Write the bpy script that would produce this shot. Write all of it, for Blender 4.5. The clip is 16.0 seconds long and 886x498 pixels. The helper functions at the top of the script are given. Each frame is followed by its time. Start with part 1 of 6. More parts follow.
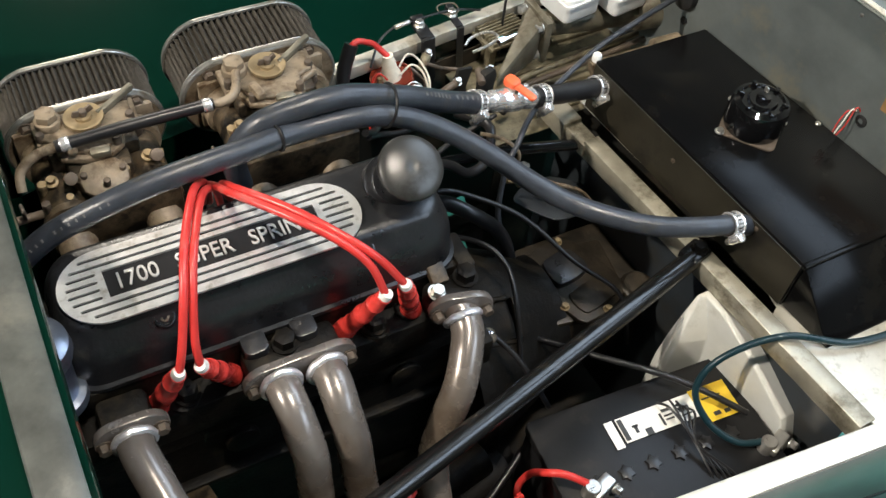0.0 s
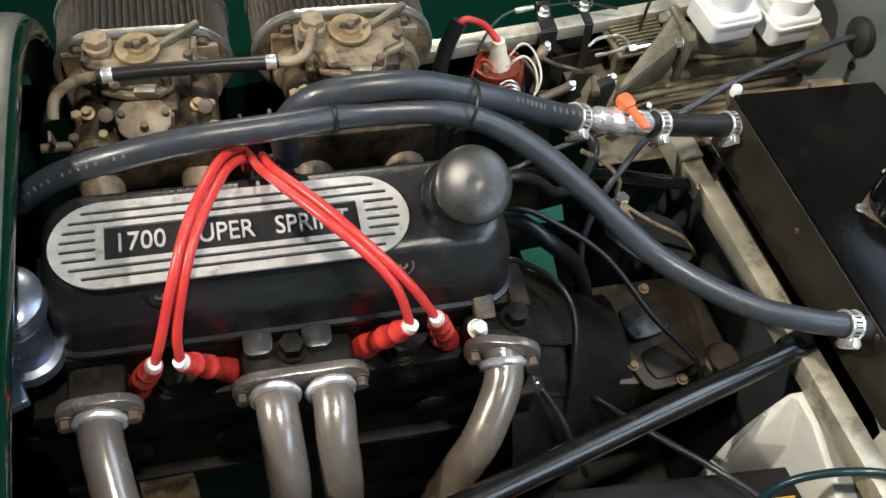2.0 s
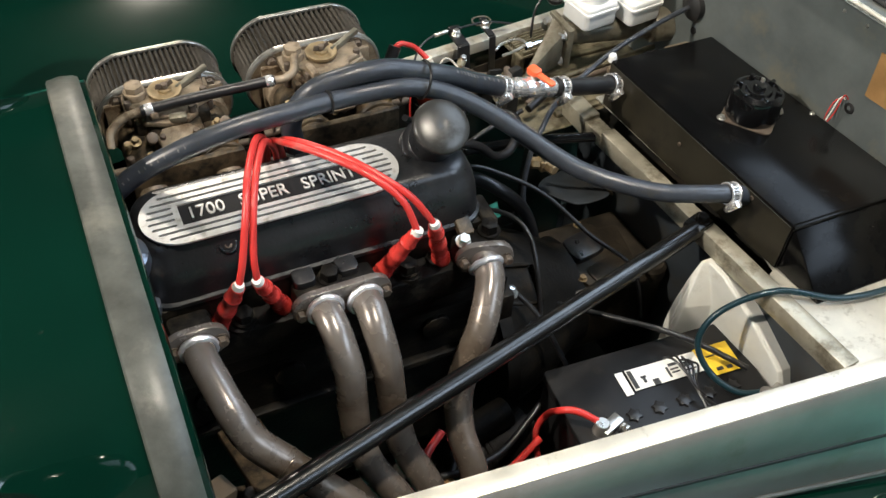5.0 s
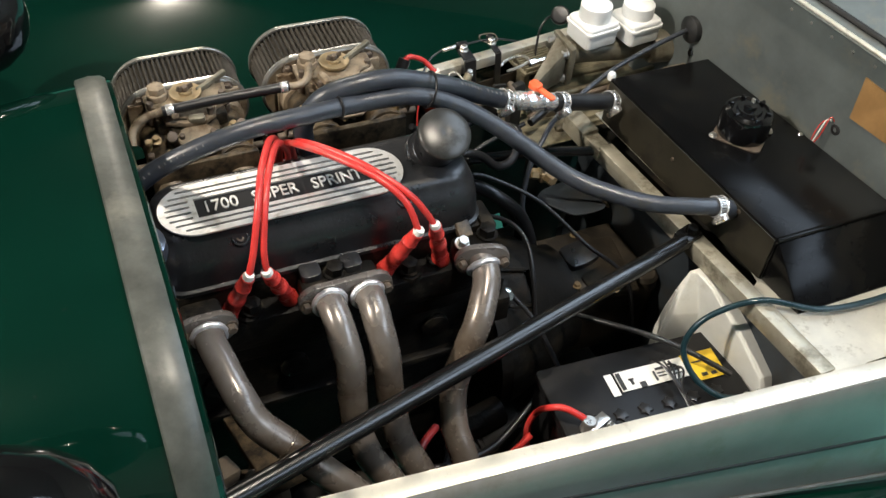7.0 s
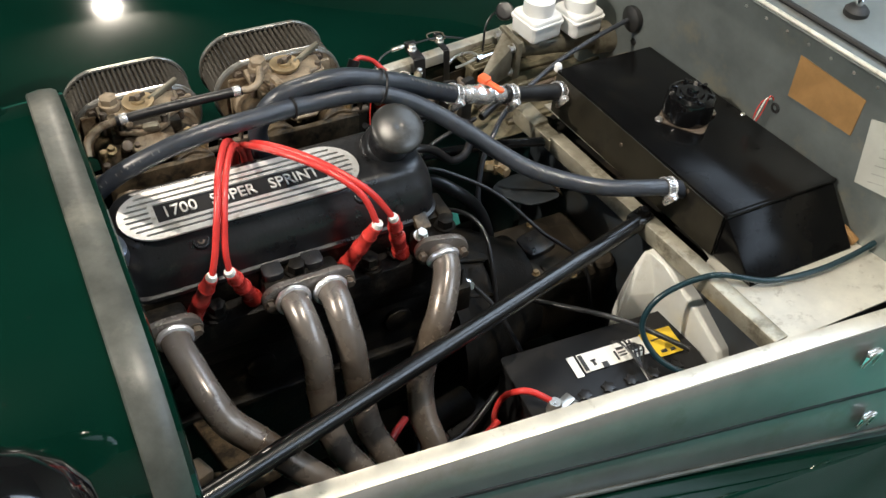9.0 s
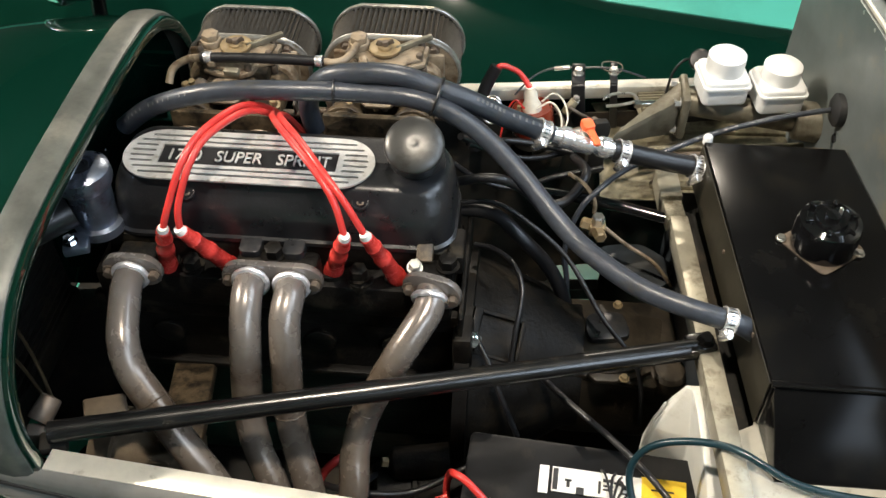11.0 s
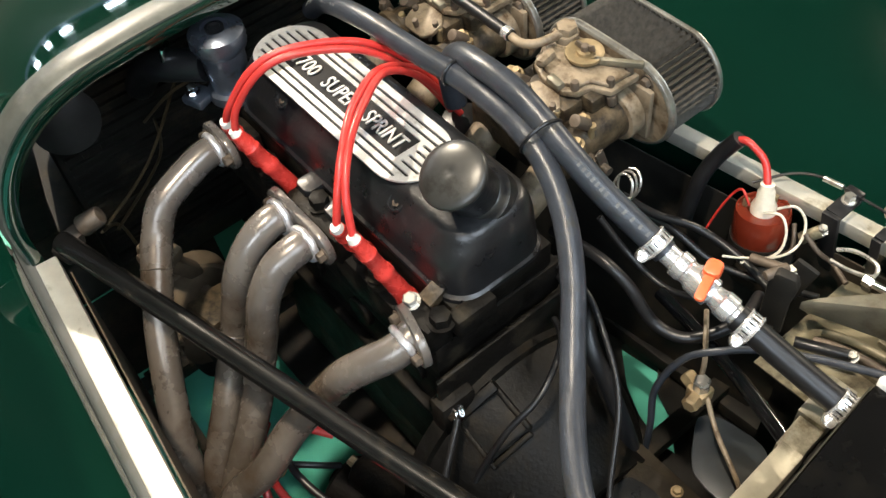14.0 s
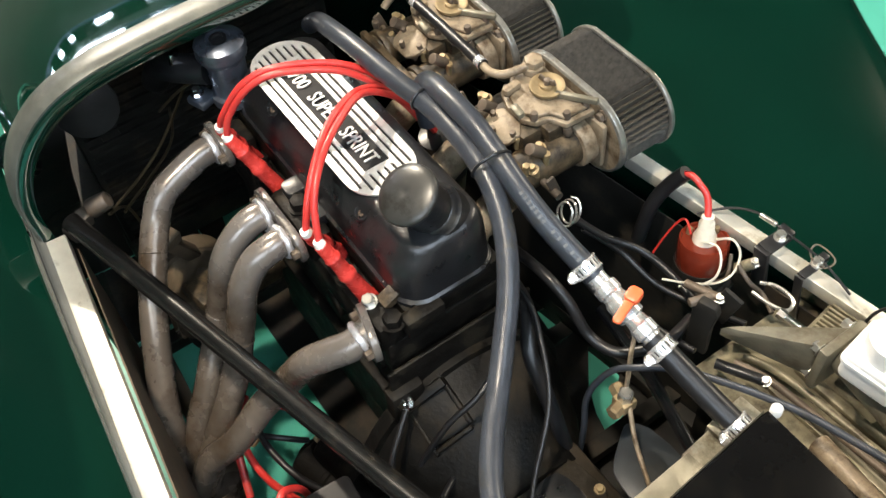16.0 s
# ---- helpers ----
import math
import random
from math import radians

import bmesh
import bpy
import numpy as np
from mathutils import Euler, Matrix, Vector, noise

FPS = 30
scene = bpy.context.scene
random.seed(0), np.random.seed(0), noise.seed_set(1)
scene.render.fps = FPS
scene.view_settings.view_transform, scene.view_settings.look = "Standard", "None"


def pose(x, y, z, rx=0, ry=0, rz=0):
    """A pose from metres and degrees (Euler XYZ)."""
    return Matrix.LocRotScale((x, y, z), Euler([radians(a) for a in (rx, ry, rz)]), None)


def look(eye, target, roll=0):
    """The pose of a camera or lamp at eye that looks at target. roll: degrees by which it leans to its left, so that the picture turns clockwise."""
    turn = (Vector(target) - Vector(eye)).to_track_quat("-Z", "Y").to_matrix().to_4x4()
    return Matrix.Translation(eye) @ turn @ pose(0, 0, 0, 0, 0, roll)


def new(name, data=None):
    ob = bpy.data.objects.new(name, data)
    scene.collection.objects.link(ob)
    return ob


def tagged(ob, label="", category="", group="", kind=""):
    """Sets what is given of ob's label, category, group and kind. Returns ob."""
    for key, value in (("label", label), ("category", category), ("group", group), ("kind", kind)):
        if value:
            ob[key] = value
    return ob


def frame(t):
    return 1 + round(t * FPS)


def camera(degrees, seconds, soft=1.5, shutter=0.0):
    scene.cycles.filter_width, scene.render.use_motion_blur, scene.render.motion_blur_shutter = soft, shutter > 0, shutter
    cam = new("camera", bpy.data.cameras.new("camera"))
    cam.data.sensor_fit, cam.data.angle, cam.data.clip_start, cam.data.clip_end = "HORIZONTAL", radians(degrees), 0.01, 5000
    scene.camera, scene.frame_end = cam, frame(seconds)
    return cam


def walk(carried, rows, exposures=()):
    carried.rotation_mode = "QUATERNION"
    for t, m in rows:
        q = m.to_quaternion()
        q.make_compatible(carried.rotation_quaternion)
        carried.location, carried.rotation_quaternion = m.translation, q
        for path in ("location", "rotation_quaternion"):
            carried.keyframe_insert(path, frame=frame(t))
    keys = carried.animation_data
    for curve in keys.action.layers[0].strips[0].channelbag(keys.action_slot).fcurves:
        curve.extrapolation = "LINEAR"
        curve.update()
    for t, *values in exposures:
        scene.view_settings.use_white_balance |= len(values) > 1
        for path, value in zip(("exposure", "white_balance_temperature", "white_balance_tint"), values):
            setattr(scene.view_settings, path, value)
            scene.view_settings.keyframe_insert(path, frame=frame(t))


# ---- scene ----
cam = camera(50.0, 16.0)
PATH = [
    (0, (-0.15, -0.586, 1.506), (0.519, 0.459, -0.063), 7.3),
    (0.5, (-0.065, -0.526, 1.464), (0.469, 0.521, -0.154), 8.6),
    (1, (-0.043, -0.492, 1.443), (0.417, 0.568, -0.19), 9.3),
    (1.5, (-0.037, -0.488, 1.437), (0.39, 0.573, -0.204), 10.1),
    (2, (-0.035, -0.488, 1.434), (0.38, 0.584, -0.203), 10.6),
    (2.5, (-0.047, -0.498, 1.431), (0.368, 0.562, -0.214), 8.7),
    (3, (-0.121, -0.535, 1.447), (0.447, 0.484, -0.178), 7.6),
    (3.2, (-0.163, -0.554, 1.456), (0.479, 0.455, -0.147), 6.6),
    (5.3, (-0.218, -0.792, 1.526), (0.399, 0.434, 0.072), 4.5),
    (5.5, (-0.214, -0.784, 1.53), (0.406, 0.431, 0.068), 5.5),
    (6, (-0.219, -0.772, 1.528), (0.382, 0.448, 0.062), 5.7),
    (6.5, (-0.224, -0.796, 1.53), (0.351, 0.458, 0.082), 5.6),
    (7, (-0.234, -0.842, 1.547), (0.388, 0.408, 0.115), 5.3),
    (7.5, (-0.307, -0.912, 1.561), (0.421, 0.301, 0.148), 4.5),
    (8, (-0.339, -0.946, 1.572), (0.426, 0.293, 0.201), 4.0),
    (8.5, (-0.329, -0.937, 1.566), (0.431, 0.293, 0.184), 3.7),
    (9, (-0.246, -0.871, 1.547), (0.457, 0.357, 0.134), 4.5),
    (9.5, (-0.163, -0.84, 1.525), (0.375, 0.451, 0.096), 5.1),
    (9.7, (-0.125, -0.854, 1.514), (0.309, 0.472, 0.08), 3.5),
    (11.8, (0.488, -0.746, 1.494), (-0.096, 0.474, 0.022), -3.0),
    (12, (0.519, -0.679, 1.486), (-0.189, 0.447, -0.008), -4.6),
    (12.5, (0.562, -0.566, 1.472), (-0.238, 0.467, -0.043), -4.9),
    (13, (0.573, -0.561, 1.468), (-0.283, 0.433, -0.042), -4.3),
    (13.5, (0.615, -0.449, 1.452), (-0.365, 0.372, -0.086), -7.2),
    (14, (0.643, -0.363, 1.445), (-0.396, 0.332, -0.116), -7.2),
    (14.5, (0.677, -0.332, 1.447), (-0.375, 0.292, -0.136), -10.0),
    (15, (0.714, -0.307, 1.49), (-0.327, 0.281, -0.114), -9.1),
    (15.5, (0.727, -0.313, 1.524), (-0.304, 0.272, -0.087), -7.5),
    (16, (0.728, -0.31, 1.546), (-0.327, 0.293, -0.043), -6.3),
]
walk(cam, [(t, look(eye, target, roll)) for t, eye, target, roll in PATH], [(0, 0.04, 6350, 10), (3.2, 0.08, 6350, 10), (5.3, 0.05, 6400, 10), (9.6, 0.0, 6450, 10), (12, 0.5, 6800, 10), (13, 0.52, 6850, 10), (14, 0.48, 6950, 10), (15, 0.54, 6950, 10), (16, 0.57, 6850, 10)])

# ---- world, lamps ----
world = bpy.data.worlds.new("world")
scene.world = world
world.use_nodes = True
wn = world.node_tree.nodes
sky = wn.new("ShaderNodeTexSky")
sky.sky_type, sky.sun_disc = "NISHITA", False
sky.sun_elevation, sky.sun_rotation = radians(35), radians(200)
wn["Background"].inputs["Strength"].default_value = 0.12
world.node_tree.links.new(sky.outputs[0], wn["Background"].inputs["Color"])


def area(name, eye, target, power, size, size_y, colour):
    data = bpy.data.lights.new(name, "AREA")
    data.shape, data.size, data.size_y, data.energy, data.color = "RECTANGLE", size, size_y, power, colour
    ob = new(name, data)
    ob.matrix_world = look(eye, target)
    return ob


WARM, COOL = (1.0, 0.9, 0.76), (0.7, 0.84, 1.0)
area("skylight", (2.8, -2.9, 3.43), (2.8, -2.9, 0), 135, 2.2, 2.6, COOL)
area("skylight", (2.8, 0.2, 3.43), (2.8, 0.2, 0), 95, 2.2, 2.0, COOL)
area("window_light", (-4.05, -0.4, 2.72), (-0.3, -0.2, 0.7), 38, 3.4, 0.06, COOL)
area("window_light", (-4.05, 0.6, 3.13), (-0.3, 0.0, 0.7), 38, 5.0, 0.06, COOL)
area("ceiling_or_fill_lamp", (-2.8, 0.1, 3.2), (-0.2, -0.1, 0.6), 138, 0.1, 0.1, WARM)
area("ceiling_or_fill_lamp", (0.31, 4.56, 3.3), (0.1, 0.4, 0.6), 60, 0.075, 0.075, WARM)
# Unseen overhead fill, added to brighten the floor and pipes low in the bay.
area("ceiling_or_fill_lamp", (0.25, -0.55, 3.3), (0.1, -0.3, 0.0), 60, 0.12, 0.12, WARM)


# ---- materials ----
def mat(name, base, rough=0.5, metal=0.0, coat=0.0, var=0.25, scale=35.0, bump=0.15, dirt=None, dirt_amount=0.4, dirt_scale=9.0, spec=0.5, rvar=0.12):
    m = bpy.data.materials.new(name)
    m.use_nodes = True
    nt = m.node_tree
    n, link = nt.nodes, nt.links.new
    b = n["Principled BSDF"]
    tc = n.new("ShaderNodeTexCoord")
    fine = n.new("ShaderNodeTexNoise")
    fine.inputs["Scale"].default_value, fine.inputs["Detail"].default_value = scale * 6, 6
    broad = n.new("ShaderNodeTexNoise")
    broad.inputs["Scale"].default_value, broad.inputs["Detail"].default_value, broad.inputs["Roughness"].default_value = scale, 5, 0.62
    for t in (fine, broad):
        link(tc.outputs["Object"], t.inputs["Vector"])
    ramp = n.new("ShaderNodeMapRange")
    ramp.inputs["From Min"].default_value, ramp.inputs["From Max"].default_value = 0.3, 0.7
    ramp.inputs["To Min"].default_value, ramp.inputs["To Max"].default_value = 1 - var, 1 + var
    link(broad.outputs["Fac"], ramp.inputs["Value"])
    mul = n.new("ShaderNodeMix")
    mul.data_type, mul.blend_type = "RGBA", "MULTIPLY"
    mul.inputs["Factor"].default_value = 1.0
    mul.inputs["A"].default_value = (*base, 1)
    link(ramp.outputs[0], mul.inputs["B"])
    colour = mul.outputs["Result"]
    if dirt:
        spots = n.new("ShaderNodeTexNoise")
        spots.inputs["Scale"].default_value, spots.inputs["Detail"].default_value, spots.inputs["Roughness"].default_value = dirt_scale, 8, 0.7
        link(tc.outputs["Object"], spots.inputs["Vector"])
        cut = n.new("ShaderNodeMapRange")
        cut.inputs["From Min"].default_value, cut.inputs["From Max"].default_value = 0.62 - 0.3 * dirt_amount, 0.78 - 0.3 * dirt_amount
        link(spots.outputs["Fac"], cut.inputs["Value"])
        over = n.new("ShaderNodeMix")
        over.data_type = "RGBA"
        link(cut.outputs[0], over.inputs["Factor"])
        link(colour, over.inputs["A"])
        over.inputs["B"].default_value = (*dirt, 1)
        colour = over.outputs["Result"]
    link(colour, b.inputs["Base Color"])
    rr = n.new("ShaderNodeMapRange")
    rr.inputs["To Min"].default_value, rr.inputs["To Max"].default_value = max(rough - rvar, 0.02), min(rough + rvar, 1)
    link(broad.outputs["Fac"], rr.inputs["Value"])
    link(rr.outputs[0], b.inputs["Roughness"])
    b.inputs["Metallic"].default_value = metal
    b.inputs["Specular IOR Level"].default_value = spec
    b.inputs["Coat Weight"].default_value, b.inputs["Coat Roughness"].default_value = coat, 0.05
    if bump:
        bp = n.new("ShaderNodeBump")
        bp.inputs["Strength"].default_value, bp.inputs["Distance"].default_value = bump, 0.001
        link(fine.outputs["Fac"], bp.inputs["Height"])
        link(bp.outputs[0], b.inputs["Normal"])
    return m


GREEN = mat("green_car_paint", (0.0012, 0.0155, 0.0095), 0.04, 0, 1.0, var=0.12, scale=6, bump=0.01, rvar=0.01, spec=0.4, dirt=(0.03, 0.045, 0.036), dirt_amount=-0.1, dirt_scale=90)
GREY_EDGE = mat("worn_grey_edge_tape", (0.076, 0.079, 0.07), 0.4, 0.1, var=0.35, scale=25, bump=0.25, dirt=(0.14, 0.136, 0.115), dirt_amount=0.35)
ALU = mat("bare_aluminium", (0.7, 0.67, 0.58), 0.4, 0.55, var=0.14, scale=18, bump=0.07, dirt=(0.34, 0.3, 0.22), dirt_amount=0.2, dirt_scale=30)
RAIL = mat("stained_aluminium", (0.4, 0.37, 0.29), 0.42, 0.5, var=0.25, scale=22, bump=0.12, dirt=(0.14, 0.12, 0.08), dirt_amount=0.4, dirt_scale=24)
BRACE = mat("satin_black_brace_paint", (0.006, 0.006, 0.006), 0.24, var=0.2, scale=20, bump=0.04, spec=0.6, dirt=(0.03, 0.026, 0.02), dirt_amount=0.2, dirt_scale=30, rvar=0.08)
LIT_DUSTY = mat("dusty_lit_olive_sheet", (0.024, 0.021, 0.014), 0.5, var=0.35, scale=14, bump=0.12, dirt=(0.008, 0.007, 0.006), dirt_amount=0.4, dirt_scale=12, spec=0.3)
PANEL = mat("grey_painted_panel", (0.158, 0.178, 0.174), 0.36, 0.35, var=0.18, scale=14, bump=0.06, dirt=(0.23, 0.22, 0.17), dirt_amount=0.25)
SIDE = mat("brushed_side_panel", (0.2, 0.195, 0.18), 0.36, 0.3, var=0.15, scale=12, bump=0.03, dirt=(0.16, 0.15, 0.12), dirt_amount=0.2)
# Near-black; also on sheets added only to fill the bay with dark.
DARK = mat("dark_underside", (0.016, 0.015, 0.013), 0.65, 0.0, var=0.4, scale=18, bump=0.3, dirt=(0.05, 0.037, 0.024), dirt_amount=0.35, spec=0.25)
IRON = mat("oily_cast_iron", (0.0062, 0.0054, 0.0045), 0.55, 0.0, var=0.5, scale=34, bump=0.9, dirt=(0.03, 0.024, 0.015), dirt_amount=0.3, dirt_scale=17, spec=0.16, rvar=0.28)
BELL = mat("oily_bell_housing", (0.0055, 0.005, 0.0042), 0.5, 0.0, var=0.5, scale=30, bump=0.8, dirt=(0.021, 0.016, 0.01), dirt_amount=0.3, dirt_scale=13, spec=0.16, rvar=0.25)
GEARBOX = mat("oily_brown_gearbox_casting", (0.032, 0.025, 0.017), 0.48, 0.0, var=0.5, scale=26, bump=0.7, dirt=(0.009, 0.008, 0.006), dirt_amount=0.42, dirt_scale=14, spec=0.35, rvar=0.2)
RUST = mat("dirty_brown_steel", (0.13, 0.1, 0.075), 0.55, 0.35, var=0.4, scale=35, bump=0.4, dirt=(0.05, 0.042, 0.036), dirt_amount=0.45)
CRACKLE = mat("black_crackle_paint", (0.013, 0.0134, 0.015), 0.3, 0.0, var=0.25, scale=40, bump=0.35, dirt=(0.055, 0.05, 0.04), dirt_amount=0.2, dirt_scale=20, spec=0.6, rvar=0.1)
POLISH = mat("polished_alloy", (0.78, 0.77, 0.75), 0.33, 0.6, var=0.12, scale=60, bump=0.1, dirt=(0.4, 0.37, 0.31), dirt_amount=0.2, dirt_scale=50)
SLOT = mat("black_recess", (0.01, 0.01, 0.011), 0.6, bump=0.2, spec=0.25)
EXHAUST = mat("grey_exhaust_paint", (0.172, 0.14, 0.112), 0.27, 0.4, var=0.25, scale=20, bump=0.15, dirt=(0.095, 0.066, 0.044), dirt_amount=0.45, dirt_scale=12)


def heat_stain(m, cool, z_low, z_high):
    """Browner with height below the ports, as heat leaves it."""
    nt = m.node_tree
    b = nt.nodes["Principled BSDF"]
    was = b.inputs["Base Color"].links[0].from_socket
    geo = nt.nodes.new("ShaderNodeNewGeometry")
    xyz = nt.nodes.new("ShaderNodeSeparateXYZ")
    nt.links.new(geo.outputs["Position"], xyz.inputs[0])
    noise = nt.nodes.new("ShaderNodeTexNoise")
    noise.inputs["Scale"].default_value = 16
    add = nt.nodes.new("ShaderNodeMath")
    add.operation = "MULTIPLY_ADD"
    nt.links.new(noise.outputs["Fac"], add.inputs[0])
    add.inputs[1].default_value = 0.08
    nt.links.new(xyz.outputs["Z"], add.inputs[2])
    rng = nt.nodes.new("ShaderNodeMapRange")
    rng.inputs["From Min"].default_value, rng.inputs["From Max"].default_value = z_low + 0.04, z_high + 0.04
    nt.links.new(add.outputs[0], rng.inputs["Value"])
    mix = nt.nodes.new("ShaderNodeMix")
    mix.data_type = "RGBA"
    nt.links.new(rng.outputs[0], mix.inputs["Factor"])
    nt.links.new(was, mix.inputs["A"])
    mix.inputs["B"].default_value = (*cool, 1)
    nt.links.new(mix.outputs["Result"], b.inputs["Base Color"])
    return m


heat_stain(EXHAUST, (0.195, 0.178, 0.166), 0.62, 0.71)
WELD = mat("bright_weld_metal", (0.86, 0.85, 0.88), 0.32, 0.7, bump=0.5, scale=80)
RUBBER = mat("blue_black_rubber_hose", (0.034, 0.039, 0.049), 0.34, var=0.22, scale=60, bump=0.3, dirt=(0.05, 0.048, 0.042), dirt_amount=0.24, dirt_scale=40)
BLACK = mat("satin_black_plastic", (0.012, 0.012, 0.013), 0.35, var=0.2, scale=40, bump=0.08)
GLOSS = mat("gloss_black_paint", (0.005, 0.005, 0.0055), 0.1, coat=0.35, var=0.15, scale=10, bump=0.02, rvar=0.05)
HEATER = mat("semi_gloss_black_box", (0.004, 0.004, 0.0042), 0.2, coat=0.0, var=0.25, scale=8, bump=0.04, dirt=(0.008, 0.0075, 0.0065), dirt_amount=0.3, dirt_scale=14, spec=0.12, rvar=0.06)
CAPM = mat("worn_grey_cap", (0.058, 0.057, 0.054), 0.34, 0.5, var=0.25, scale=14, bump=0.1, dirt=(0.03, 0.028, 0.024), dirt_amount=0.35, dirt_scale=30, rvar=0.14)
RED = mat("red_silicone", (0.58, 0.04, 0.035), 0.32, var=0.16, scale=30, bump=0.05, dirt=(0.4, 0.09, 0.075), dirt_amount=0.3, dirt_scale=30)
CLEAR_RED = mat("red_plug_boot", (0.58, 0.045, 0.036), 0.27, var=0.3, scale=50, bump=0.05)
COIL = mat("red_brown_coil", (0.22, 0.03, 0.014), 0.22, 0.2, coat=0.5, var=0.3, scale=20, bump=0.03)
CARB = mat("stained_carburettor_alloy", (0.24, 0.187, 0.127), 0.5, 0.12, var=0.4, scale=30, bump=0.6, dirt=(0.07, 0.042, 0.02), dirt_amount=0.48, dirt_scale=38)
GRIME = mat("grimy_carburettor_casting", (0.1, 0.072, 0.042), 0.5, 0.2, var=0.5, scale=40, bump=0.7, dirt=(0.012, 0.009, 0.006), dirt_amount=0.62, dirt_scale=34)
DUST = mat("dusty_tan_casting", (0.1, 0.074, 0.047), 0.7, 0.05, var=0.35, scale=30, bump=0.5, dirt=(0.08, 0.06, 0.04), dirt_amount=0.4, dirt_scale=20)
FOOT = mat("stained_footwell_alloy", (0.22, 0.195, 0.13), 0.45, 0.3, var=0.4, scale=20, bump=0.25, dirt=(0.07, 0.055, 0.036), dirt_amount=0.48, dirt_scale=22)
ALLOY = mat("cast_alloy", (0.17, 0.155, 0.115), 0.42, 0.3, var=0.3, scale=30, bump=0.3, dirt=(0.08, 0.064, 0.04), dirt_amount=0.45, dirt_scale=20)
THERMO = mat("silver_painted_casting", (0.22, 0.25, 0.31), 0.3, 0.85, var=0.3, scale=24, bump=0.35, dirt=(0.1, 0.1, 0.1), dirt_amount=0.2, dirt_scale=30)
BRASS = mat("dull_brass", (0.3, 0.225, 0.125), 0.5, 0.45, var=0.25, scale=60, bump=0.1, dirt=(0.2, 0.13, 0.07), dirt_amount=0.3)
MESH = mat("dark_filter_gauze", (0.062, 0.055, 0.045), 0.55, 0.15, var=0.45, scale=140, bump=0.9)
CHROME = mat("chrome", (0.82, 0.82, 0.83), 0.14, 1.0, var=0.06, scale=30, bump=0.02, rvar=0.06)
ZINC = mat("zinc_plated_steel", (0.62, 0.6, 0.56), 0.3, 0.9, var=0.15, scale=60, bump=0.08)
WHITE = mat("white_plastic", (0.82, 0.82, 0.8), 0.35, var=0.05, scale=20, bump=0.03)
MILKY = mat("milky_plastic_tank", (0.6, 0.6, 0.56), 0.38, var=0.14, scale=9, bump=0.03, dirt=(0.42, 0.4, 0.34), dirt_amount=0.25)
CREAM = mat("cream_plastic", (0.74, 0.68, 0.56), 0.4, bump=0.02)
ORANGE = mat("orange_plastic", (0.85, 0.14, 0.05), 0.38, var=0.08, bump=0.03)
BATTERY = mat("battery_black", (0.008, 0.008, 0.0085), 0.42, var=0.3, scale=20, bump=0.15, dirt=(0.025, 0.022, 0.018), dirt_amount=0.25, spec=0.25)
PAPER = mat("white_label", (0.78, 0.77, 0.72), 0.45, var=0.05, bump=0.02)
YELLOW = mat("yellow_label", (0.78, 0.52, 0.03), 0.45, var=0.1, bump=0.02)
INK = mat("label_ink", (0.03, 0.03, 0.03), 0.5, bump=0)
TEAL = mat("dark_teal_cable", (0.008, 0.027, 0.035), 0.3, var=0.1, bump=0.02)
GOLD = mat("brown_adhesive_pad", (0.3, 0.165, 0.06), 0.6, var=0.2, scale=25, bump=0.3)
SEAL = mat("black_rubber_seal", (0.012, 0.012, 0.012), 0.6, bump=0.1)
FLOOR = mat("green_floor_paint", (0.08, 0.43, 0.33), 0.35, var=0.08, scale=1.2, bump=0.03, dirt=(0.05, 0.3, 0.23), dirt_amount=0.25, dirt_scale=0.8)
WALL = mat("grey_wall", (0.17, 0.165, 0.15), 0.7, var=0.05, scale=3, bump=0.05)
ROOF = mat("dark_ceiling_boards", (0.07, 0.068, 0.062), 0.8, var=0.1, scale=3, bump=0.05)
CLIP = mat("bright_clip_steel", (0.86, 0.85, 0.84), 0.24, 0.75, var=0.12, scale=70, bump=0.05, rvar=0.08)
RING = mat("dull_plated_ring", (0.4, 0.39, 0.36), 0.34, 0.8, var=0.3, scale=60, bump=0.08, dirt=(0.2, 0.17, 0.12), dirt_amount=0.35, dirt_scale=30)
TUNNEL = mat("blue_grey_panel_paint", (0.028, 0.034, 0.04), 0.4, 0.1, var=0.3, scale=14, bump=0.1, dirt=(0.03, 0.028, 0.024), dirt_amount=0.35)
LABEL = mat("aged_label_paper", (0.47, 0.47, 0.43), 0.5, var=0.08, scale=30, bump=0.03)
PRINT = mat("faded_hose_print", (0.12, 0.12, 0.118), 0.6, var=0.5, scale=90, bump=0)
FADED = mat("faded_print_ink", (0.34, 0.34, 0.315), 0.6, bump=0)
HORN = mat("dull_grey_enamel", (0.045, 0.044, 0.042), 0.5, var=0.3, scale=18, bump=0.15)
WIRE = mat("brown_cable_sheath", (0.06, 0.042, 0.02), 0.5, var=0.3, scale=40, bump=0.1)


# ---- mesh helpers ----
ORIGIN = {}


def thing(name, at, label, category, group="", kind=""):
    ob = new(name)
    ob.empty_display_size = 0.02
    ob.location = at
    ORIGIN[ob.name] = Vector(at)
    return tagged(ob, label, category, group, kind)


def link_mesh(name, bm, material, origin, smooth=38):
    bmesh.ops.remove_doubles(bm, verts=bm.verts, dist=1e-6)
    bmesh.ops.recalc_face_normals(bm, faces=bm.faces)
    bmesh.ops.translate(bm, verts=bm.verts, vec=-origin)
    me = bpy.data.meshes.new(name)
    bm.to_mesh(me)
    bm.free()
    me.materials.append(material)
    if smooth:
        me.polygons.foreach_set("use_smooth", [True] * len(me.polygons))
        me.set_sharp_from_angle(angle=radians(smooth))
    return new(name, me)


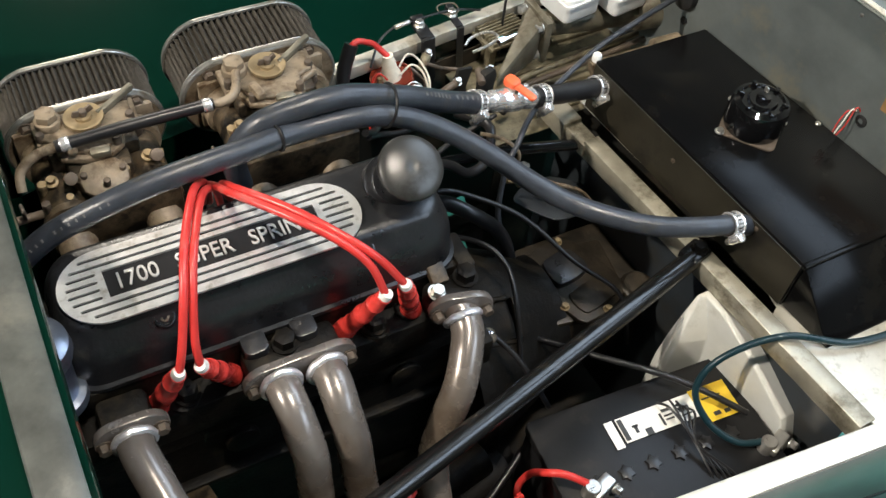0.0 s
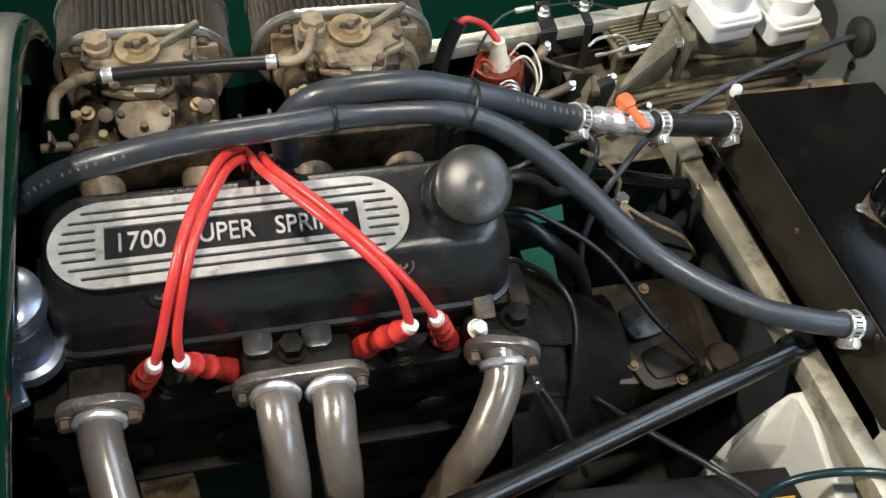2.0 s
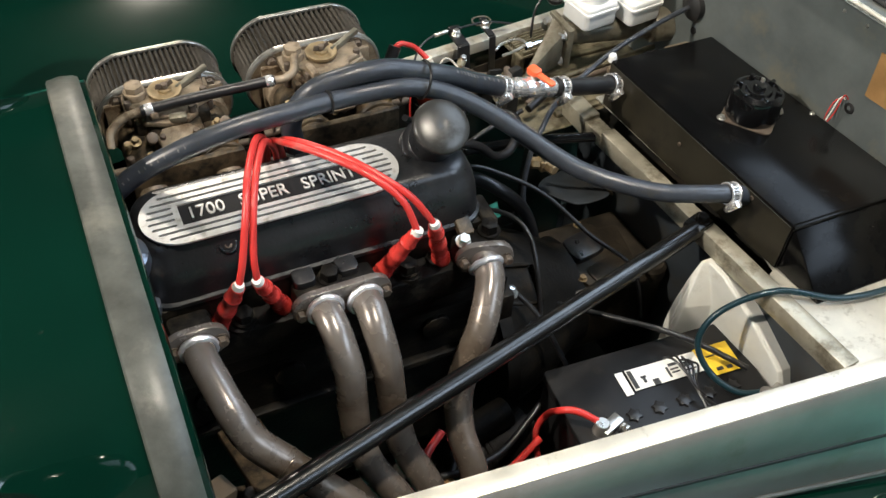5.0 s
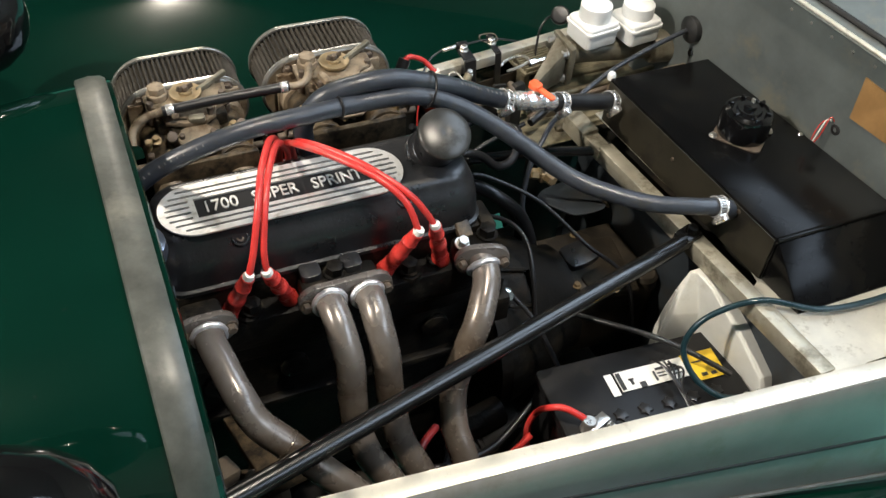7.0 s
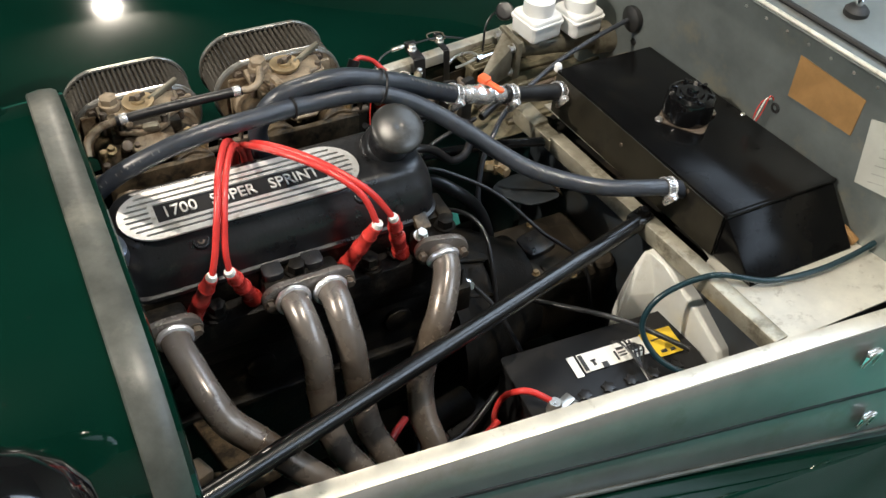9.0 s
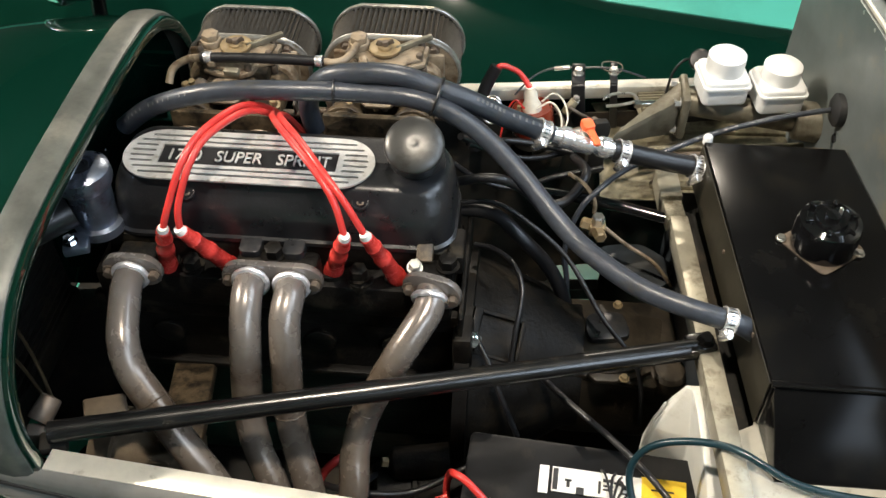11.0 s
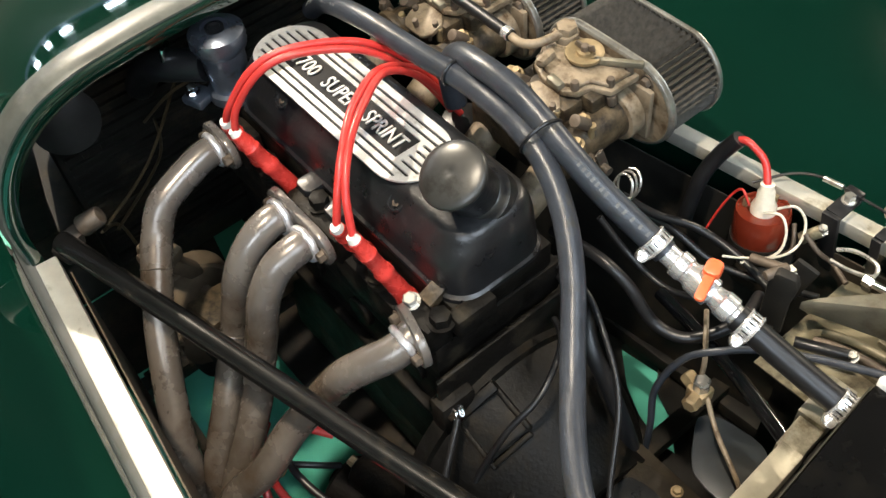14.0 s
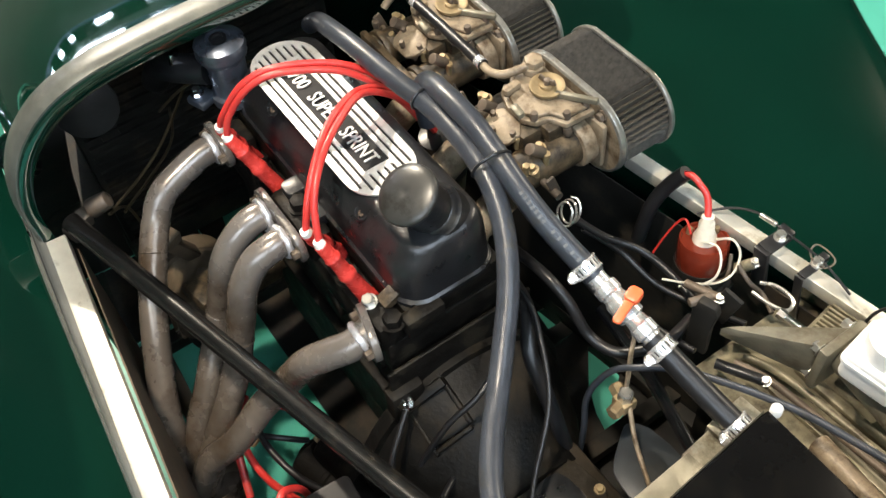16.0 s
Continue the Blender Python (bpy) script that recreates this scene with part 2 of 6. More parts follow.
def part(name, bm, material, parent, label="", smooth=38):
    """One mesh under a thing or a part; bm is in world metres."""
    o = ORIGIN[parent.name]
    ob = link_mesh(name, bm, material, o, smooth)
    ob.parent = parent
    ORIGIN[ob.name] = o
    return tagged(ob, label) if label else ob


def solid(name, bm, material, at, label, category, group="", kind="", smooth=38):
    """A thing of one mesh."""
    ob = link_mesh(name, bm, material, Vector(at), smooth)
    ob.location = at
    ORIGIN[ob.name] = Vector(at)
    return tagged(ob, label, category, group, kind)


def merge(bm, piece):
    me = bpy.data.meshes.new("piece")
    piece.to_mesh(me)
    piece.free()
    bm.from_mesh(me)
    bpy.data.meshes.remove(me)
    return bm


def soften(b, width, segments=2, angle=30):
    if width > 0:
        edges = [e for e in b.edges if len(e.link_faces) == 2 and e.calc_face_angle(0) > radians(angle)]
        if edges:
            bmesh.ops.bevel(b, geom=edges, offset=width, segments=segments, affect="EDGES", profile=0.5, clamp_overlap=True)
    return b


def aim(a, b):
    """A frame at a whose z points to b."""
    a, b = Vector(a), Vector(b)
    return Matrix.Translation(a) @ (b - a).to_track_quat("Z", "Y").to_matrix().to_4x4()


def block(bm, centre, size, bevel=0.002, turn=(0, 0, 0)):
    b = bmesh.new()
    bmesh.ops.create_cube(b, size=1.0, matrix=Matrix.Diagonal((*size, 1)))
    soften(b, bevel)
    bmesh.ops.transform(b, matrix=pose(*centre, *turn), verts=b.verts)
    return merge(bm, b)


def rod(bm, a, b, r1, r2=None, seg=24, bevel=0.0):
    c = bmesh.new()
    length = (Vector(b) - Vector(a)).length
    bmesh.ops.create_cone(c, cap_ends=True, segments=seg, radius1=r1, radius2=r1 if r2 is None else r2, depth=length, matrix=Matrix.Translation((0, 0, length / 2)))
    soften(c, bevel, 2, 50)
    bmesh.ops.transform(c, matrix=aim(a, b), verts=c.verts)
    return merge(bm, c)


def lathe(bm, profile, m, seg=32, close=True):
    """profile: (radius, height) along the z of m."""
    rings = []
    for r, h in profile:
        rings.append([bm.verts.new(m @ Vector((r * math.cos(2 * math.pi * k / seg), r * math.sin(2 * math.pi * k / seg), h))) for k in range(seg)])
    for lo, hi in zip(rings, rings[1:]):
        for k in range(seg):
            bm.faces.new((lo[k], lo[(k + 1) % seg], hi[(k + 1) % seg], hi[k]))
    if close:
        bm.faces.new(rings[0][::-1])
        bm.faces.new(rings[-1])
    return bm


def glide(points, steps=8, closed=False):
    """A smooth line through the points."""
    p = [Vector(q) for q in points]
    n = len(p)
    out = []
    for i in range(n if closed else n - 1):
        a, b, c, d = (p[(i + k) % n] if closed else p[min(max(i + k, 0), n - 1)] for k in (-1, 0, 1, 2))
        for s in range(steps):
            t = s / steps
            out.append(0.5 * (2 * b + (c - a) * t + (2 * a - 5 * b + 4 * c - d) * t * t + (3 * b - a - 3 * c + d) * t**3))
    if not closed:
        out.append(p[-1])
    return out


def tube(bm, points, r, seg=14, steps=8, closed=False, straight=False, ends=True):
    """A round tube along a smooth line; r: a radius, or one for each point of the smoothed line as a function of 0..1."""
    line = [Vector(p) for p in points] if straight else glide(points, steps, closed)
    n = len(line)
    rings, side = [], None
    for i, p in enumerate(line):
        ahead = (line[(i + 1) % n] - line[i - 1]) if closed else (line[min(i + 1, n - 1)] - line[max(i - 1, 0)])
        ahead.normalize()
        if side is None:
            side = ahead.orthogonal().normalized()
        side = (side - ahead * side.dot(ahead)).normalized()
        up = ahead.cross(side)
        rad = r(i / (n - 1)) if callable(r) else r
        rings.append([bm.verts.new(p + rad * (math.cos(2 * math.pi * k / seg) * side + math.sin(2 * math.pi * k / seg) * up)) for k in range(seg)])
    for i in range(n if closed else n - 1):
        lo, hi = rings[i], rings[(i + 1) % n]
        shift = 0
        if closed and i == n - 1:
            shift = min(range(seg), key=lambda s: (lo[0].co - hi[s].co).length)
        for k in range(seg):
            bm.faces.new((lo[k], lo[(k + 1) % seg], hi[(k + 1 + shift) % seg], hi[(k + shift) % seg]))
    if ends and not closed:
        bm.faces.new(rings[0][::-1])
        bm.faces.new(rings[-1])
    return bm


def prism(bm, outline, z0, z1, m=None, bevel=0.0, segments=2):
    b = bmesh.new()
    lo = [b.verts.new((x, y, z0)) for x, y in outline]
    f = b.faces.new(lo)
    top = bmesh.ops.extrude_face_region(b, geom=[f])
    bmesh.ops.translate(b, verts=[v for v in top["geom"] if isinstance(v, bmesh.types.BMVert)], vec=(0, 0, z1 - z0))
    bmesh.ops.recalc_face_normals(b, faces=b.faces)
    soften(b, bevel, segments)
    if m is not None:
        bmesh.ops.transform(b, matrix=m, verts=b.verts)
    return merge(bm, b)


def stadium(cx, cy, half, r, n=10):
    """An outline with round ends along x."""
    out = []
    for k in range(n + 1):
        a = -math.pi / 2 + math.pi * k / n
        out.append((cx + half - r + r * math.cos(a), cy + r * math.sin(a)))
    for k in range(n + 1):
        a = math.pi / 2 + math.pi * k / n
        out.append((cx - half + r + r * math.cos(a), cy + r * math.sin(a)))
    return out


def rounded(cx, cy, hx, hy, r, n=5):
    out = []
    for sx, sy, a0 in ((1, -1, -90), (1, 1, 0), (-1, 1, 90), (-1, -1, 180)):
        for k in range(n + 1):
            a = radians(a0 + 90 * k / n)
            out.append((cx + sx * (hx - r) + r * math.cos(a), cy + sy * (hy - r) + r * math.sin(a)))
    return out


def eased(outline, cut=0.16, rounds=2):
    """A plan outline with its corners cut round."""
    for _ in range(rounds):
        ring = []
        for (ax, ay), (bx, by) in zip(outline, outline[1:] + outline[:1]):
            ring += [(ax + (bx - ax) * cut, ay + (by - ay) * cut), (bx + (ax - bx) * cut, by + (ay - by) * cut)]
        outline, cut = ring, 0.28
    return outline


def plate_with_holes(bm, outer, holes, z0, z1):
    b = bmesh.new()
    for loop in (outer, *holes):
        vs = [b.verts.new((x, y, z0)) for x, y in loop]
        for i, v in enumerate(vs):
            b.edges.new((v, vs[(i + 1) % len(vs)]))
    bmesh.ops.triangle_fill(b, use_beauty=True, use_dissolve=False, edges=b.edges[:])
    top = bmesh.ops.extrude_face_region(b, geom=b.faces[:])
    bmesh.ops.translate(b, verts=[v for v in top["geom"] if isinstance(v, bmesh.types.BMVert)], vec=(0, 0, z1 - z0))
    return merge(bm, b)


def hexbolt(bm, at, way, size=0.008, height=0.006, washer=True):
    m = aim(at, Vector(at) + Vector(way))
    if washer:
        lathe(bm, [(size * 0.75, 0), (size * 0.75, 0.0012)], m, 18)
    lathe(bm, [(size * 0.577, 0.0012), (size * 0.577, height), (size * 0.48, height + 0.001)], m, 6)
    return bm


def loft(bm, sections, close_ends=False, ring=False):
    rows = [[bm.verts.new(p) for p in s] for s in sections]
    for a, b in zip(rows, rows[1:]):
        k = len(a)
        for i in range(k if ring else k - 1):
            bm.faces.new((a[i], a[(i + 1) % k], b[(i + 1) % k], b[i]))
    if close_ends:
        bm.faces.new(rows[0][::-1])
        bm.faces.new(rows[-1])
    return bm


def thicken(bm, depth):
    bmesh.ops.recalc_face_normals(bm, faces=bm.faces)
    bmesh.ops.solidify(bm, geom=bm.faces[:], thickness=depth)
    return bm


def words(text, x0, x1, y0, height, z, depth=0.0009):
    """Raised letters of the built-in font, fitted between x0 and x1, as a bmesh."""
    data = bpy.data.curves.new("letters", "FONT")
    data.body, data.size, data.extrude, data.resolution_u, data.offset = text, 1.0, 0.05, 3, 0.004
    ob = bpy.data.objects.new("letters", data)
    scene.collection.objects.link(ob)
    bpy.context.view_layer.update()
    me = bpy.data.meshes.new_from_object(ob.evaluated_get(bpy.context.evaluated_depsgraph_get()))
    bm = bmesh.new()
    bm.from_mesh(me)
    xs, ys = [v.co.x for v in bm.verts], [v.co.y for v in bm.verts]
    for v in bm.verts:
        v.co.x = x0 + (v.co.x - min(xs)) * (x1 - x0) / (max(xs) - min(xs))
        v.co.y = y0 + (v.co.y - min(ys)) * height / (max(ys) - min(ys))
        v.co.z = z + v.co.z * depth / 0.05
    bpy.data.objects.remove(ob)
    bpy.data.curves.remove(data)
    bpy.data.meshes.remove(me)
    return bm


# ---- room ----
def slab(name, lo, hi, material, label, category):
    bm = bmesh.new()
    c = [(a + b) / 2 for a, b in zip(lo, hi)]
    block(bm, c, [b - a for a, b in zip(lo, hi)], 0)
    return solid(name, bm, material, c, label, category, kind="structure", smooth=0)


slab("floor", (-4.2, -5, -0.1), (4.2, 9, 0), FLOOR, "glossy green painted workshop floor", "floor")
bm = bmesh.new()
for x0, x1, y0, y1 in ((-4.2, 1.6, -5, 9), (3.95, 4.2, -5, 9), (1.6, 3.95, -5, -4.25), (1.6, 3.95, -1.55, -0.85), (1.6, 3.95, 1.25, 9)):
    block(bm, ((x0 + x1) / 2, (y0 + y1) / 2, 3.45), (x1 - x0, y1 - y0, 0.1), 0)
solid("ceiling", bm, ROOF, (0, 0, 3.45), "plain dark ceiling with skylight openings", "ceiling", kind="structure", smooth=0)
for y in (-3.6, -2.9, -2.2, -0.3, 0.7):
    solid("skylight_bar", block(bmesh.new(), (2.78, y, 3.39), (2.35, 0.06, 0.05), 0), DARK, (2.78, y, 3.39), "dark glazing bar of a skylight", "glazing bar", "skylight bars", "structure", 0)
slab("wall_north", (-4.2, 9, 0), (4.2, 9.15, 3.4), WALL, "plain grey wall", "wall")
slab("wall_south", (-4.2, -5.15, 0), (4.2, -5, 3.4), WALL, "plain grey wall", "wall")


slab("wall_east", (4.2, -5, 0), (4.35, 9, 3.4), WALL, "plain grey wall", "wall")
bm = bmesh.new()
for y0, y1, z0, z1 in ((-5, -2.2, 0, 3.4), (3.3, 9, 0, 3.4), (-2.2, 3.3, 0, 2.6), (-2.2, 3.3, 2.84, 3.05), (-2.2, 3.3, 3.22, 3.4)):
    block(bm, (-4.2, (y0 + y1) / 2, (z0 + z1) / 2), (0.15, y1 - y0, z1 - z0), 0)
solid("wall_west", bm, WALL, (-4.2, 0, 0), "plain grey wall with two window bands", "wall", kind="structure", smooth=0)
for z, h, step, wide in ((2.72, 0.24, 0.5, 0.33), (3.135, 0.17, 0.5, 0.3)):
    for k in range(round(5.5 / step) + 1):
        solid("window_bar", block(bmesh.new(), (-4.01, -2.2 + step * k, z), (0.05, wide, h), 0), DARK, (-4.01, -2.2 + step * k, z), "dark upright bar of a window band", "window bar", "window bars", "structure", 0)


# ---- car body ----
def near_out(x):
    return -0.3535 - 0.1 * (x + 0.2)


def far_out(x):
    return 0.296 + 0.15 * x


def rail_top(x):
    return 0.631 + 0.016 * (x + 0.2)


def seam(x):
    """Height of the seam between the two side panels, lower towards the rear."""
    return 0.573 - 0.11 * (x - 0.12)


def bead(x):
    """Height of the wing beading."""
    return 0.526 - 0.19 * (max(x, -0.26) - 0.12)


def bulkhead(y):
    return 0.725 - 0.135 * y


MID = -0.02
body = thing("car_body", (0, MID, 0.3), "dark green open sports car body with its bonnet removed", "car")

# nose: an arch carried forward, lower and narrower
NOSE_MID = -0.029
HALF = [(0, 0.833), (0.08, 0.8325), (0.145, 0.8295), (0.2, 0.823), (0.254, 0.803), (0.3, 0.76), (0.326, 0.699), (0.328, 0.628), (0.324, 0.5), (0.32, 0.35), (0.312, 0.19)]
ARCH = [(-a, z) for a, z in HALF[::-1]] + HALF[1:]
ARCH = [(p.x, p.y) for p in glide([(a, z, 0) for a, z in ARCH], 4)]


def arch(x, wide=1.0, tall=1.0, out=0.0):
    return [(x + 0.009, NOSE_MID + a * wide + out * a / 0.335, 0.35 + (z - 0.35) * tall + out * max(0, (z - 0.6) / 0.2)) for a, z in ARCH]


bm = loft(bmesh.new(), [arch(-0.24), arch(-0.3, 0.995, 0.995), arch(-0.4, 0.97, 0.97), arch(-0.55, 0.91, 0.91), arch(-0.75, 0.79, 0.79), arch(-0.92, 0.63, 0.62), arch(-1.0, 0.5, 0.46), arch(-1.02, 0.36, 0.34)])
nose = part("nose_cone", thicken(bm, 0.003), GREEN, body, "glossy dark green nose cone")
bm = loft(bmesh.new(), [arch(-0.25, 1, 1, 0.0025), arch(-0.248, 1, 1, 0.005), arch(-0.232, 1, 1, 0.0068), arch(-0.218, 1, 1, 0.0055), arch(-0.2125, 1, 1, 0.003), arch(-0.2125, 1, 1, -0.001), arch(-0.24, 1, 1, -0.002)])
part("edge_strip", bm, GREY_EDGE, body, "worn grey edging on the nose opening")

bm = loft(bmesh.new(), [arch(-0.216, 1, 1, 0.0015), arch(-0.2075, 1, 1, 0.0005), arch(-0.2055, 1, 1, -0.003), arch(-0.2055, 1, 1, -0.008), arch(-0.208, 1, 1, -0.014)])
part("return_lip", thicken(bm, 0.002), GREEN, body, "green return lip of the nose opening")

# Unseen dark panel, added so no floor shows through the nose.
bm = bmesh.new()
bm.faces.new([bm.verts.new(p) for p in arch(-1.015, 0.37, 0.35)])
part("nose_closer", thicken(bm, 0.004), DARK, body, "added dark panel closing the unseen front of the nose")

# rails and panels
def beam(bm, a, b, width, height, bevel=0.0015):
    """A square tube between two places on its top centre line."""
    a, b = Vector(a), Vector(b)
    side = Vector((b - a).to_2d().orthogonal().normalized()).to_3d() * width / 2
    down = Vector((0, 0, -height))
    t = bmesh.new()
    loft(t, [[p - side, p + side, p + side + down, p - side + down] for p in (a, b)], True, True)
    bmesh.ops.recalc_face_normals(t, faces=t.faces)
    soften(t, bevel)
    return merge(bm, t)


bm = bmesh.new()
beam(bm, (-0.195, near_out(-0.195) + 0.011, rail_top(-0.195)), (1.3, near_out(1.3) + 0.016, rail_top(1.3)), 0.025, 0.025)
part("side_rail", bm, ALU, body, "bare aluminium top rail")
bm = bmesh.new()
beam(bm, (0.146, far_out(0.146) - 0.0055, 0.641), (0.74, far_out(0.74) - 0.0055, 0.63), 0.02, 0.02)
part("side_rail", bm, ALU, body, "bare aluminium top rail")
bm = bmesh.new()
beam(bm, (0.497, 0.095, 0.617), (0.53, -0.397, 0.638), 0.024, 0.028)
beam(bm, (0.486, 0.185, 0.619), (0.490, 0.13, 0.619), 0.03, 0.03)
beam(bm, (0.491, 0.135, 0.613), (0.495, 0.09, 0.613), 0.026, 0.02)
cross = part("cross_rail", bm, RAIL, body, "dull stained aluminium cross rail in front of the heater")

bm = loft(bmesh.new(), [[(x, near_out(x) - 0.002 - o, rail_top(x) - 0.001 + (seam(x) + 0.006 - rail_top(x)) * v) for o, v in ((-0.001, 0), (0.003, 0.06), (0.0065, 0.16), (0.01, 0.34), (0.0125, 0.62), (0.0135, 1))] for x in (-0.26, 0, 0.3, 0.6, 1.3)])
part("side_panel", thicken(bm, 0.0015), SIDE, body, "polished bare upper side panel")
bm = bmesh.new()
tube(bm, [(x, near_out(x) - 0.0135, seam(x)) for x in (-0.26, 0.3, 1.3)], 0.004, 8, straight=True)
part("seam_strip", bm, SEAL, body, "black seam strip")
bm = loft(bmesh.new(), [[(x, near_out(x) - o, seam(x) - 0.004 + (bead(x) - seam(x) - d) * v) for o, v, d in ((0.014, 0, 0), (0.018, 0.25, 0), (0.021, 0.6, 0), (0.022, 1, 0), (0.022, 1, 0.05))] for x in (-0.26, 0, 0.3, 0.6, 1.3)])
part("side_panel", thicken(bm, 0.0015), SIDE, body, "polished bare lower side panel")
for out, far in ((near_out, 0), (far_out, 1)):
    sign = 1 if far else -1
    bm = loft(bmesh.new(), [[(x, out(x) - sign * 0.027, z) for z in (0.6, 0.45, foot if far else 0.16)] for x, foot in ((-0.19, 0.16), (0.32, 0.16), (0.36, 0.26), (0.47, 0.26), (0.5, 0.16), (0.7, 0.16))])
    # The near panel is dusty tan, the far one near-black.
    part("inner_side_panel", thicken(bm, 0.002), DUST if not far else DARK, body, "inner side panel of the engine bay, dusty near, near-black far")
bm = loft(bmesh.new(), [[(x, far_out(x) + o, z) for o, z in ((0.006, 0.624), (0.007, 0.59), (0.004, 0.56), (0.0, 0.36))] for x in (-0.3, 0.3, 0.86)])
part("side_panel", thicken(bm, 0.0015), GREEN, body)

# front wings: a broad shell on either side, drawn in towards the rear
def wing_outer(x):
    """Half width of the near wing."""
    if x < 0:
        return 0.875 + 0.16 * min(1.0, -x / 0.4) - 0.12 * max(0, -0.5 - x) ** 2
    return 0.88 - 0.075 * (x / 0.3) ** 1.6


def far_edge(x):
    """Outer edge of the far wing."""
    return 0.742 + 0.9 * min(0.62, max(0, 0.28 - x)) ** 2 + 0.08 * max(0, x - 0.3) + min(0.08, 0.2 * max(0, 0.42 - x))


def far_wing(x0, x1, steps):
    """Nearly flat crown, a soft crease, then the rolled edge."""
    rows = []
    for i in range(steps + 1):
        x = x0 + (x1 - x0) * i / steps
        a = wing_inner(x, 1)
        b = max(a + 0.05, far_edge(x))
        base = 0.59 - 0.05 * max(0, -0.09 - x) ** 2 - (0.425 * max(0, x) ** 2 if x < 0.2 else 0.017 + 0.17 * (x - 0.2))
        bow = min(1, max(0, x + 0.05) / 0.35)
        bow = 1 + 0.4 * bow * bow * (3 - 2 * bow)
        row = []
        for k in range(25):
            v = k / 20
            y = a + (b - 0.045 - a) * v if v <= 1 else b - 0.045 + 0.045 * math.sin((v - 1) * 4 * math.pi / 2)
            z = base + 0.036 * math.sin(math.pi / 2 * bow * min(1, v))
            if v > 1:
                z -= 0.09 * (1 - math.cos((v - 1) * 4 * math.pi / 2)) - 0.004 * math.sin((v - 1) * 4 * math.pi)
            row.append((x, MID + y, z))
        rows.append(row)
    return rows


def wing_inner(x, side):
    edge = (far_out(x) - MID + 0.006) if side > 0 else (MID - near_out(x) + 0.023)
    front = -0.33 if side > 0 else -0.42
    return edge if x > front else edge + 0.16 * min(1.0, (front - x) / 0.06)


def near_wing(x0, x1, steps):
    rows, side = [], -1
    for i in range(steps + 1):
        x = x0 + (x1 - x0) * i / steps
        a = wing_inner(x, side)
        b = max(a + 0.06, wing_outer(x))
        lift = 0.10 * math.exp(-((x + 0.62) / 0.28) ** 2) - 0.09 * max(0, x - 0.3) ** 1.5
        z_in = bead(x) - 0.006 + 0.6 * lift
        row = []
        for k in range(19):
            v = k / 18
            rear = min(1.0, max(0.0, (x + 0.4) / 0.5))
            rear = rear * rear * (3 - 2 * rear)
            high = 0.085 * math.sin(math.pi * min(1, v * 1.02)) ** 0.9 + 0.012 * v
            fall = 0.012 * math.sin(math.pi * min(1, 2.5 * v)) - 0.4 * (b - a) * v**1.25
            crown = high + (fall - high) * rear
            y = a + (b - a) * min(1, v * 1.06)
            drop = 0.0 if v < 0.86 else 0.75 * (v - 0.86) ** 1.35
            row.append((x, MID + side * (y + 0.012 * max(0, v - 0.9)), z_in + lift * 0.4 * v + crown - drop))
        rows.append(row)
    return rows


for rows in (far_wing(-0.95, 0.86, 50), near_wing(-0.95, 1.05, 44)):
    bm = loft(bmesh.new(), rows)
    part("front_wing", thicken(bm, 0.003), GREEN, body, "glossy dark green front wing")
bm = bmesh.new()
tube(bm, [(x, near_out(x) - 0.024, bead(x)) for x in (-0.25, 0.3, 1.05)], 0.0035, 8, straight=True)
part("wing_beading", bm, GREY_EDGE, body, "pale grey wing beading")

# scuttle: bulkhead, shelf, top
bm = bmesh.new()
loft(bm, [[(bulkhead(y), y, z) for z in (0.45, 0.62, 0.75, 0.868)] for y in (0.40, 0.2, 0.0, -0.2, -0.44)])
part("bulkhead", thicken(bm, 0.003), PANEL, body, "grey painted scuttle bulkhead")
bm = loft(bmesh.new(), [[(bulkhead(y) + d, y, 0.868 + h - 0.25 * max(0, abs(y - MID) - 0.28) ** 1.5) for d, h in ((-0.012, 0.0), (-0.013, 0.003), (0.0, 0.008), (0.06, 0.018), (0.3, 0.03), (0.6, 0.03))] for y in (0.42, 0.36, 0.3, 0.15, 0, -0.15, -0.3, -0.38, -0.45)])
part("scuttle_top", thicken(bm, 0.002), PANEL, body, "grey scuttle top panel")
bm = bmesh.new()
tube(bm, [(bulkhead(y) + 0.012, y, 0.882) for y in (0.4, 0.1, -0.2, -0.44)], 0.0045, 8, straight=True)
part("scuttle_seal", bm, SEAL, body, "black rubber seal")
bm = bmesh.new()
tube(bm, [(bulkhead(y) - 0.008, y, 0.875) for y in (0.4, 0.1, -0.2, -0.44)], 0.0032, 8, straight=True)
part("edge_trim", bm, ALU, body, "bright aluminium edge trim")
for k in range(22):
    y = 0.38 - 0.038 * k
    bm = lathe(bmesh.new(), [(0.0034, 0), (0.003, 0.0014), (0.0012, 0.0022)], aim((bulkhead(y) - 0.0015, y, 0.853), (bulkhead(y) - 1, y - 0.135, 0.853)), 10)
    part("rivet", bm, ZINC, body)
bm = bmesh.new()
loft(bm, [[(x0, y, z) if i == 0 else (bulkhead(y) - 0.002, y, z + 0.001) for i in range(2)] for y, x0, z in ((0.17, 0.52, 0.6185), (0.0, 0.537, 0.6185), (-0.2, 0.557, 0.6185), (-0.228, 0.552, 0.6185), (-0.24, 0.531, 0.6205), (-0.36, 0.535, 0.631), (-0.402, 0.537, 0.636))])
part("shelf", thicken(bm, 0.002), ALU, body, "bare aluminium shelf under the heater")
